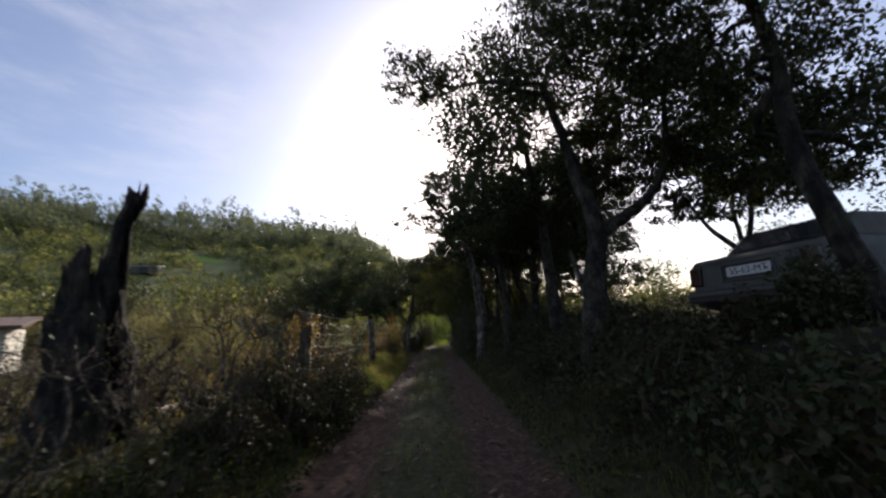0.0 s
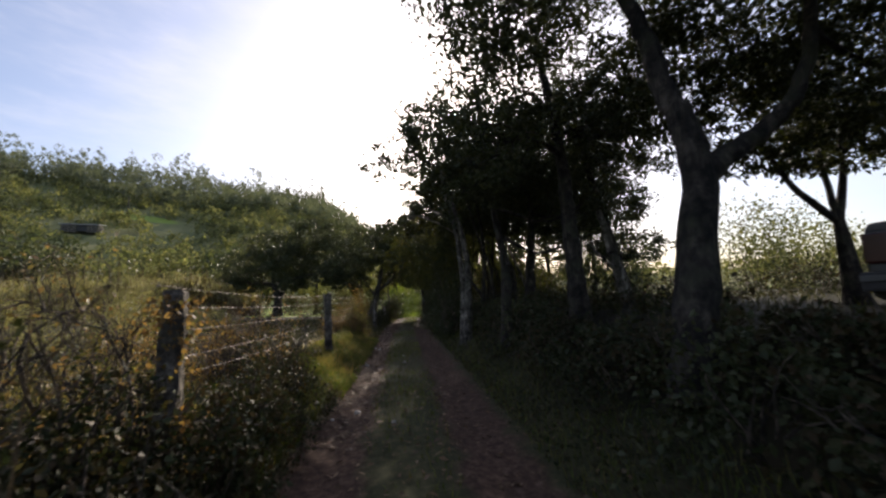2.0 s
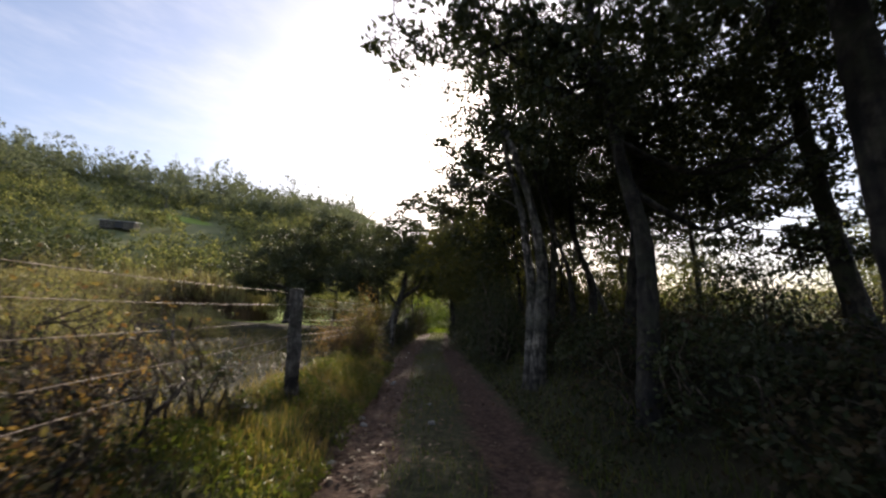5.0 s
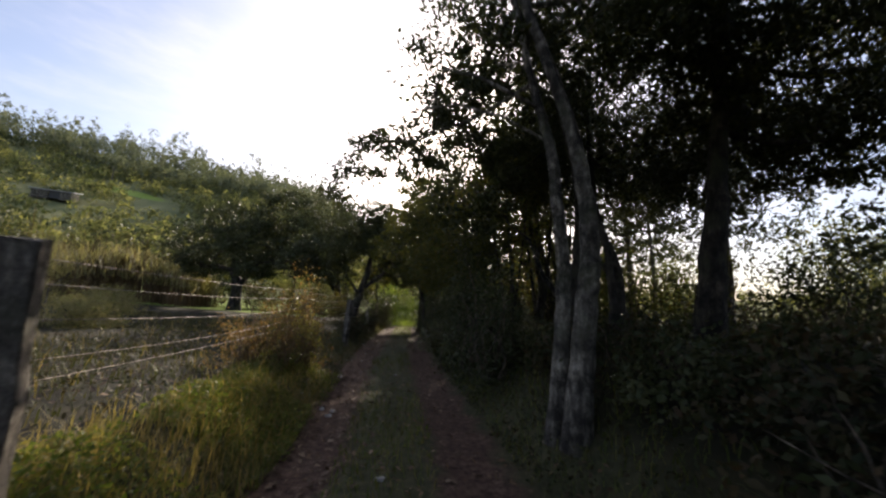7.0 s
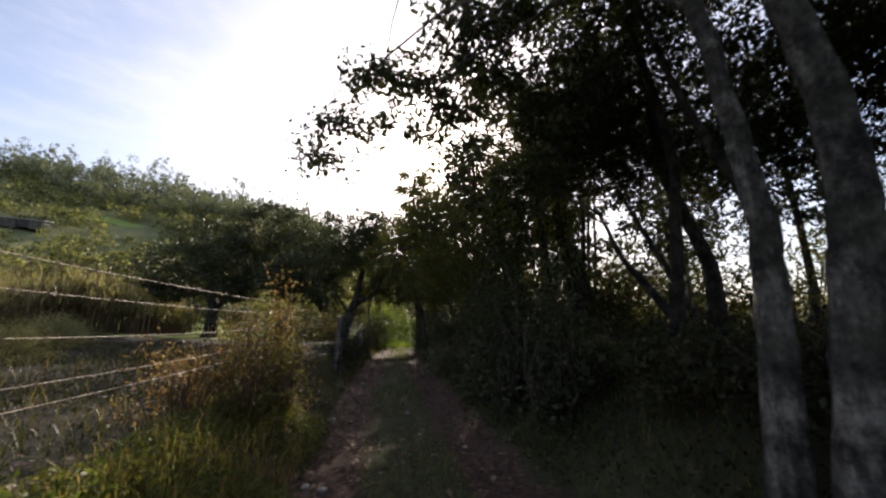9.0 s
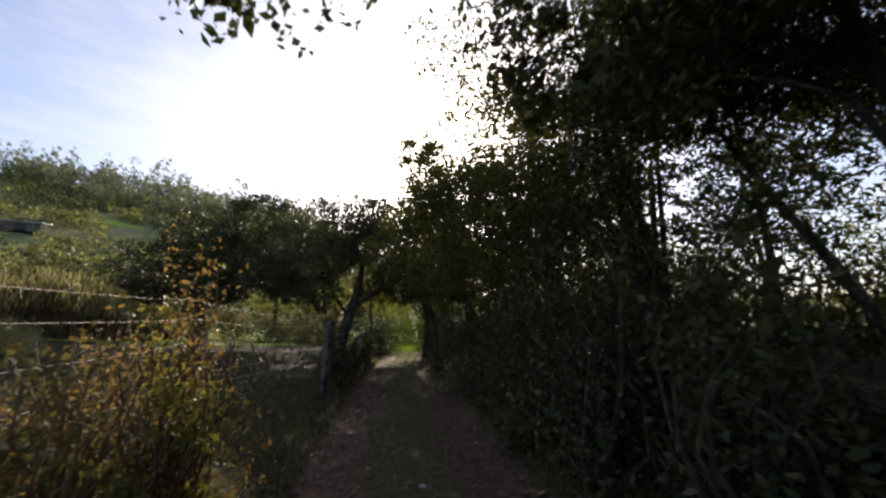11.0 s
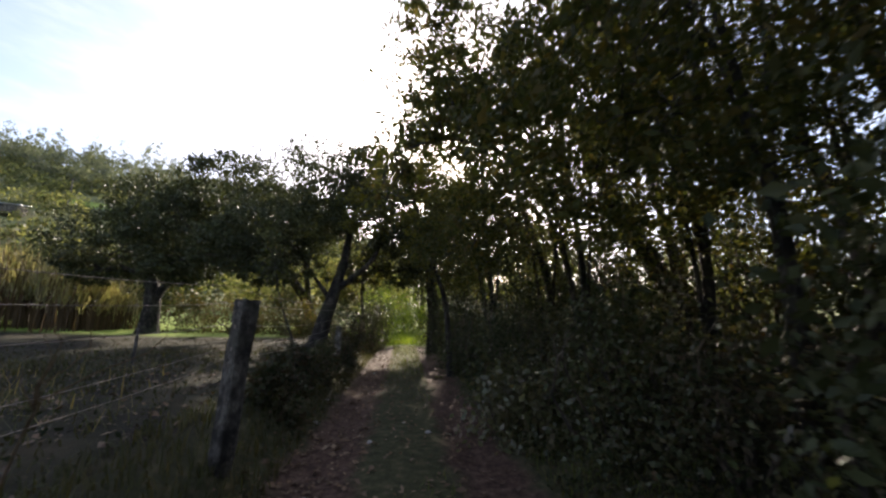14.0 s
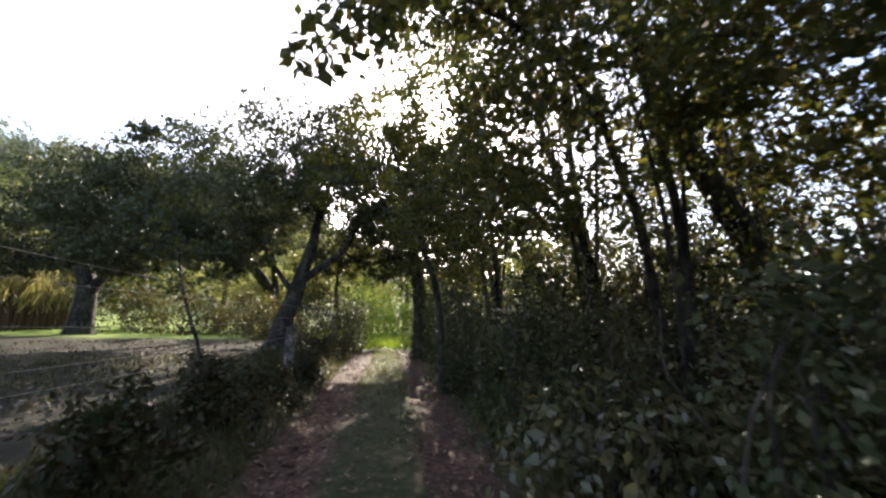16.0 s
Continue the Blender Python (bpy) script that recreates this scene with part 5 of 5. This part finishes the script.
# ---- the car on the bank ----
def number(parent, text, size, m, mat):
    cu = bpy.data.curves.new("characters", "FONT")
    cu.body, cu.size, cu.extrude, cu.align_x, cu.align_y = text, size, 0.001, "CENTER", "CENTER"
    ob = new("characters", cu)
    cu.materials.append(mat)
    dg = bpy.context.evaluated_depsgraph_get()
    me = bpy.data.meshes.new_from_object(ob.evaluated_get(dg))
    bpy.data.objects.remove(ob)
    o = put("characters", me, parent, "dark plate characters")
    o.matrix_basis = m
    return o


def slab(outline, width, bevel):
    """A side outline (forward, up) drawn across the width."""
    bm = bmesh.new()
    a = [bm.verts.new((-width / 2, y, z)) for y, z in outline]
    b = [bm.verts.new((width / 2, y, z)) for y, z in outline]
    bm.faces.new(a[::-1])
    bm.faces.new(b)
    n = len(outline)
    for i in range(n):
        bm.faces.new((a[i], a[(i + 1) % n], b[(i + 1) % n], b[i]))
    bmesh.ops.bevel(bm, geom=list(bm.edges), offset=bevel, segments=3, affect="EDGES", profile=0.6)
    bmesh.ops.recalc_face_normals(bm, faces=bm.faces)
    return bm


cx, cy = 4.18, 5.96
cz = 0.98
car = thing("parked_car", (cx, cy, cz), "dusty pale car with a dark bumper parked on the bank", "car", turn=-74.7)
part("body", slab([(0.02, 0.34), (0.0, 0.62), (0.04, 0.92), (0.12, 0.98), (0.55, 1.02), (2.7, 1.0), (3.6, 0.86), (3.75, 0.6), (3.72, 0.34), (3.3, 0.24), (0.5, 0.24)], 1.58, 0.045), CAR_PAINT, car, smooth=True)
part("roof", slab([(0.55, 1.03), (1.05, 1.36), (2.0, 1.38), (2.65, 1.03)], 1.34, 0.05), CAR_PAINT, car, smooth=True)
bm = bmesh.new()
box(bm, (1.14, 0.50, 0.012), pose(0, 0.79, 1.215, 33.4), 0.004)
part("rear_window", bm, CAR_GLASS, car)
bm = bmesh.new()
box(bm, (1.62, 0.13, 0.17), pose(0, -0.03, 0.47), 0.03)
part("bumper", bm, BLACK_TRIM, car)
bm = bmesh.new()
box(bm, (1.60, 0.03, 0.05), pose(0, -0.10, 0.50), 0.008)
part("bumper_strip", bm, CAR_PAINT, car, "pale bumper strip")
for sx_ in (-1, 1):
    bm = bmesh.new()
    box(bm, (0.17, 0.06, 0.26), pose(sx_ * 0.70, 0.005, 0.75, -3), 0.02)
    part("tail_light", bm, TAIL_RED, car, "dull red tail light")
bm = bmesh.new()
for w, h, x, z in ((0.64, 0.02, 0, 0.855), (0.64, 0.02, 0, 0.645), (0.02, 0.23, -0.32, 0.75), (0.02, 0.23, 0.32, 0.75)):
    box(bm, (w, 0.03, h), pose(x, -0.005, z, -3), 0.005)
part("plate_surround", bm, CAR_PAINT, car)
bm = bmesh.new()
box(bm, (0.62, 0.012, 0.19), pose(0, 0.004, 0.75, -3), 0.003)
part("plate_recess", bm, BLACK_TRIM, car)
bm = bmesh.new()
box(bm, (0.54, 0.008, 0.125), pose(0.02, -0.008, 0.755, -3), 0.003)
plate = part("number_plate", bm, PLATE_WHITE, car)
number(plate, "55-62-MT", 0.115, pose(0.02, -0.0135, 0.755, 87), BLACK_TRIM)
bm = bmesh.new()
box(bm, (0.16, 0.02, 0.03), pose(0.52, -0.012, 0.80, -3), 0.004)
part("badge", bm, BLACK_TRIM, car)
bm = bmesh.new()
box(bm, (1.50, 0.008, 0.008), pose(0, 0.005, 0.90), 0.002)
part("boot_gap", bm, BLACK_TRIM, car)
for sx_ in (-0.72, 0.72):
    for wy in (0.72, 2.95):
        v, q = tube_arrays([(sx_ - 0.09, wy, 0.29), (sx_ - 0.085, wy, 0.29), (sx_ + 0.085, wy, 0.29), (sx_ + 0.09, wy, 0.29)], [0.24, 0.29, 0.29, 0.24], 22)
        wheel = put("wheel", fast_mesh("wheel", v, q, RUBBER, True), car)
        v, q = tube_arrays([(sx_ - 0.095, wy, 0.29), (sx_ - 0.08, wy, 0.29), (sx_ + 0.08, wy, 0.29), (sx_ + 0.095, wy, 0.29)], [0.03, 0.19, 0.19, 0.03], 18)
        put("rim", fast_mesh("rim", v, q, WIRE, True), wheel)

# ---- buildings far off ----
def hut(x, y, w, d, h, turn, label, roof_mat, wall_mat):
    z = ground_z(x, y)
    ob = thing("hut", (x, y, z - 0.3), label, "hut", turn=turn)
    for name, size, m in (("front_wall", (w * 0.42, 0.2, h + 0.3), pose(-w * 0.29, -d / 2, (h + 0.3) / 2)), ("front_wall", (w * 0.30, 0.2, h + 0.3), pose(w * 0.35, -d / 2, (h + 0.3) / 2)),
                          ("back_wall", (w, 0.2, h + 0.3), pose(0, d / 2, (h + 0.3) / 2)), ("side_wall", (0.2, d - 0.2, h + 0.3), pose(-w / 2 + 0.1, 0, (h + 0.3) / 2)), ("side_wall", (0.2, d - 0.2, h + 0.3), pose(w / 2 - 0.1, 0, (h + 0.3) / 2))):
        bm = bmesh.new()
        box(bm, size, m, 0.03)
        part(name, bm, wall_mat, ob)
    bm = bmesh.new()
    box(bm, (w + 0.9, d + 0.9, 0.15), pose(0, 0, h + 0.55, 9), 0.03)
    part("roof", bm, roof_mat, ob)
    bm = bmesh.new()
    box(bm, (w * 0.26, 0.08, h * 0.9), pose(w * 0.06, -d / 2 + 0.05, h * 0.45 + 0.3), 0.01)
    part("door", bm, BLACK_TRIM, ob)
    return ob


# dark timber walls of the hillside hut stand in for shadow below its roof
hut(-79.4, 109.5, 7.0, 4.5, 1.9, 20, "low hut with a pale metal roof on the hillside", METAL_ROOF, SLEEPER)
hut(-17.9, 16.8, 3.0, 2.6, 1.6, 35, "small limewashed shed at the edge of the field", OLD_TILE, PALE_WALL)
pz = ground_z(-85.4, 134.4)
pole_ = thing("utility_pole", (-85.4, 134.4, pz - 0.2), "thin dark wooden pole standing in the hill meadow", "utility pole")
v, q = tube_arrays([(0, 0, 0), (0, 0, 3.5), (0.05, 0, 7.0)], [0.24, 0.21, 0.17], 8)
put("mast", fast_mesh("mast", v, q, SLEEPER, True), pole_)

# ---- small things ----
# added log: its pale wood imitates a sunlit strip of bare ground
log_line = np.array([(-3.18, 6.25), (-3.02, 6.85), (-2.86, 7.45)])
log_ = thing("sunlit_strip_log", (-3.02, 6.85, ground_z(-3.02, 6.85)), "pale log standing in for a sunlit strip of ground", "log")
rg = np.random.default_rng(77)
v, q = tube_arrays([(x + 3.02, y - 6.85, ground_z(x, y) - ground_z(-3.02, 6.85) + 0.06) for x, y in log_line], [0.085, 0.08, 0.07], 12, rg, 0.12)
put("wood", fast_mesh("wood", v, q, SUNLIT_STRIP, True), log_)
rng = np.random.default_rng(71)
for i in range(46):
    y = rng.uniform(8, 33)
    x = -1.05 + rng.normal() * 0.22 + 0.008 * y if i % 3 else rng.uniform(-0.9, 0.9)
    r = rng.uniform(0.02, 0.055)
    bm = bmesh.new()
    bmesh.ops.create_icosphere(bm, subdivisions=2, radius=r)
    k = rng.uniform(0, 50)
    for vv in bm.verts:
        vv.co *= 1 + 0.45 * noise.noise(vv.co / r * 0.9 + Vector((k, k, k)))
        vv.co.z *= 0.6
    ob = part("stone", bm, STONE, None)
    ob.matrix_world = pose(x, y, ground_z(x, y) + r * 0.15, 0, 0, rng.uniform(0, 360))
    tagged(ob, "small pale stone lying in the lane", "stone", "stones of the lane")
for i, (x, y, h, lx, ly) in enumerate([(-1.3, 5.15, 1.5, 0.12, 0.1), (-2.0, 4.3, 1.3, 0.2, 0.3), (-1.9, 7.6, 1.1, 0.5, 0.1), (-2.4, 8.4, 1.3, -0.2, 0.2), (-1.7, 20.0, 0.9, 0.35, 0.3), (-1.6, 21.3, 0.8, 0.3, -0.2), (-2.6, 22.0, 1.0, -0.2, 0.3)]):
    rg = np.random.default_rng(800 + i)
    z = ground_z(x, y)
    ob = thing("dry_stalk", (x, y, z - 0.03), "bare dry branching stalk standing in the verge", "dry plant", "dry stalks")
    line = bend((0, 0, 0), (lx, ly, h), rg, 0.05, 9)
    v, q = tube_arrays(line, np.linspace(0.007, 0.0025, 9), 6)
    put("stem", fast_mesh("stem", v, q, REED_STEM, True), ob)
    for _ in range(5):
        k = rg.integers(4, 8)
        v, q = tube_arrays(bend(line[k], line[k] + np.array([rg.normal() * 0.18, rg.normal() * 0.12, rg.uniform(0.12, 0.4)]), rg, 0.1, 5), np.linspace(0.004, 0.0015, 5), 4)
        put("side_shoot", fast_mesh("side_shoot", v, q, REED_STEM, True), ob)
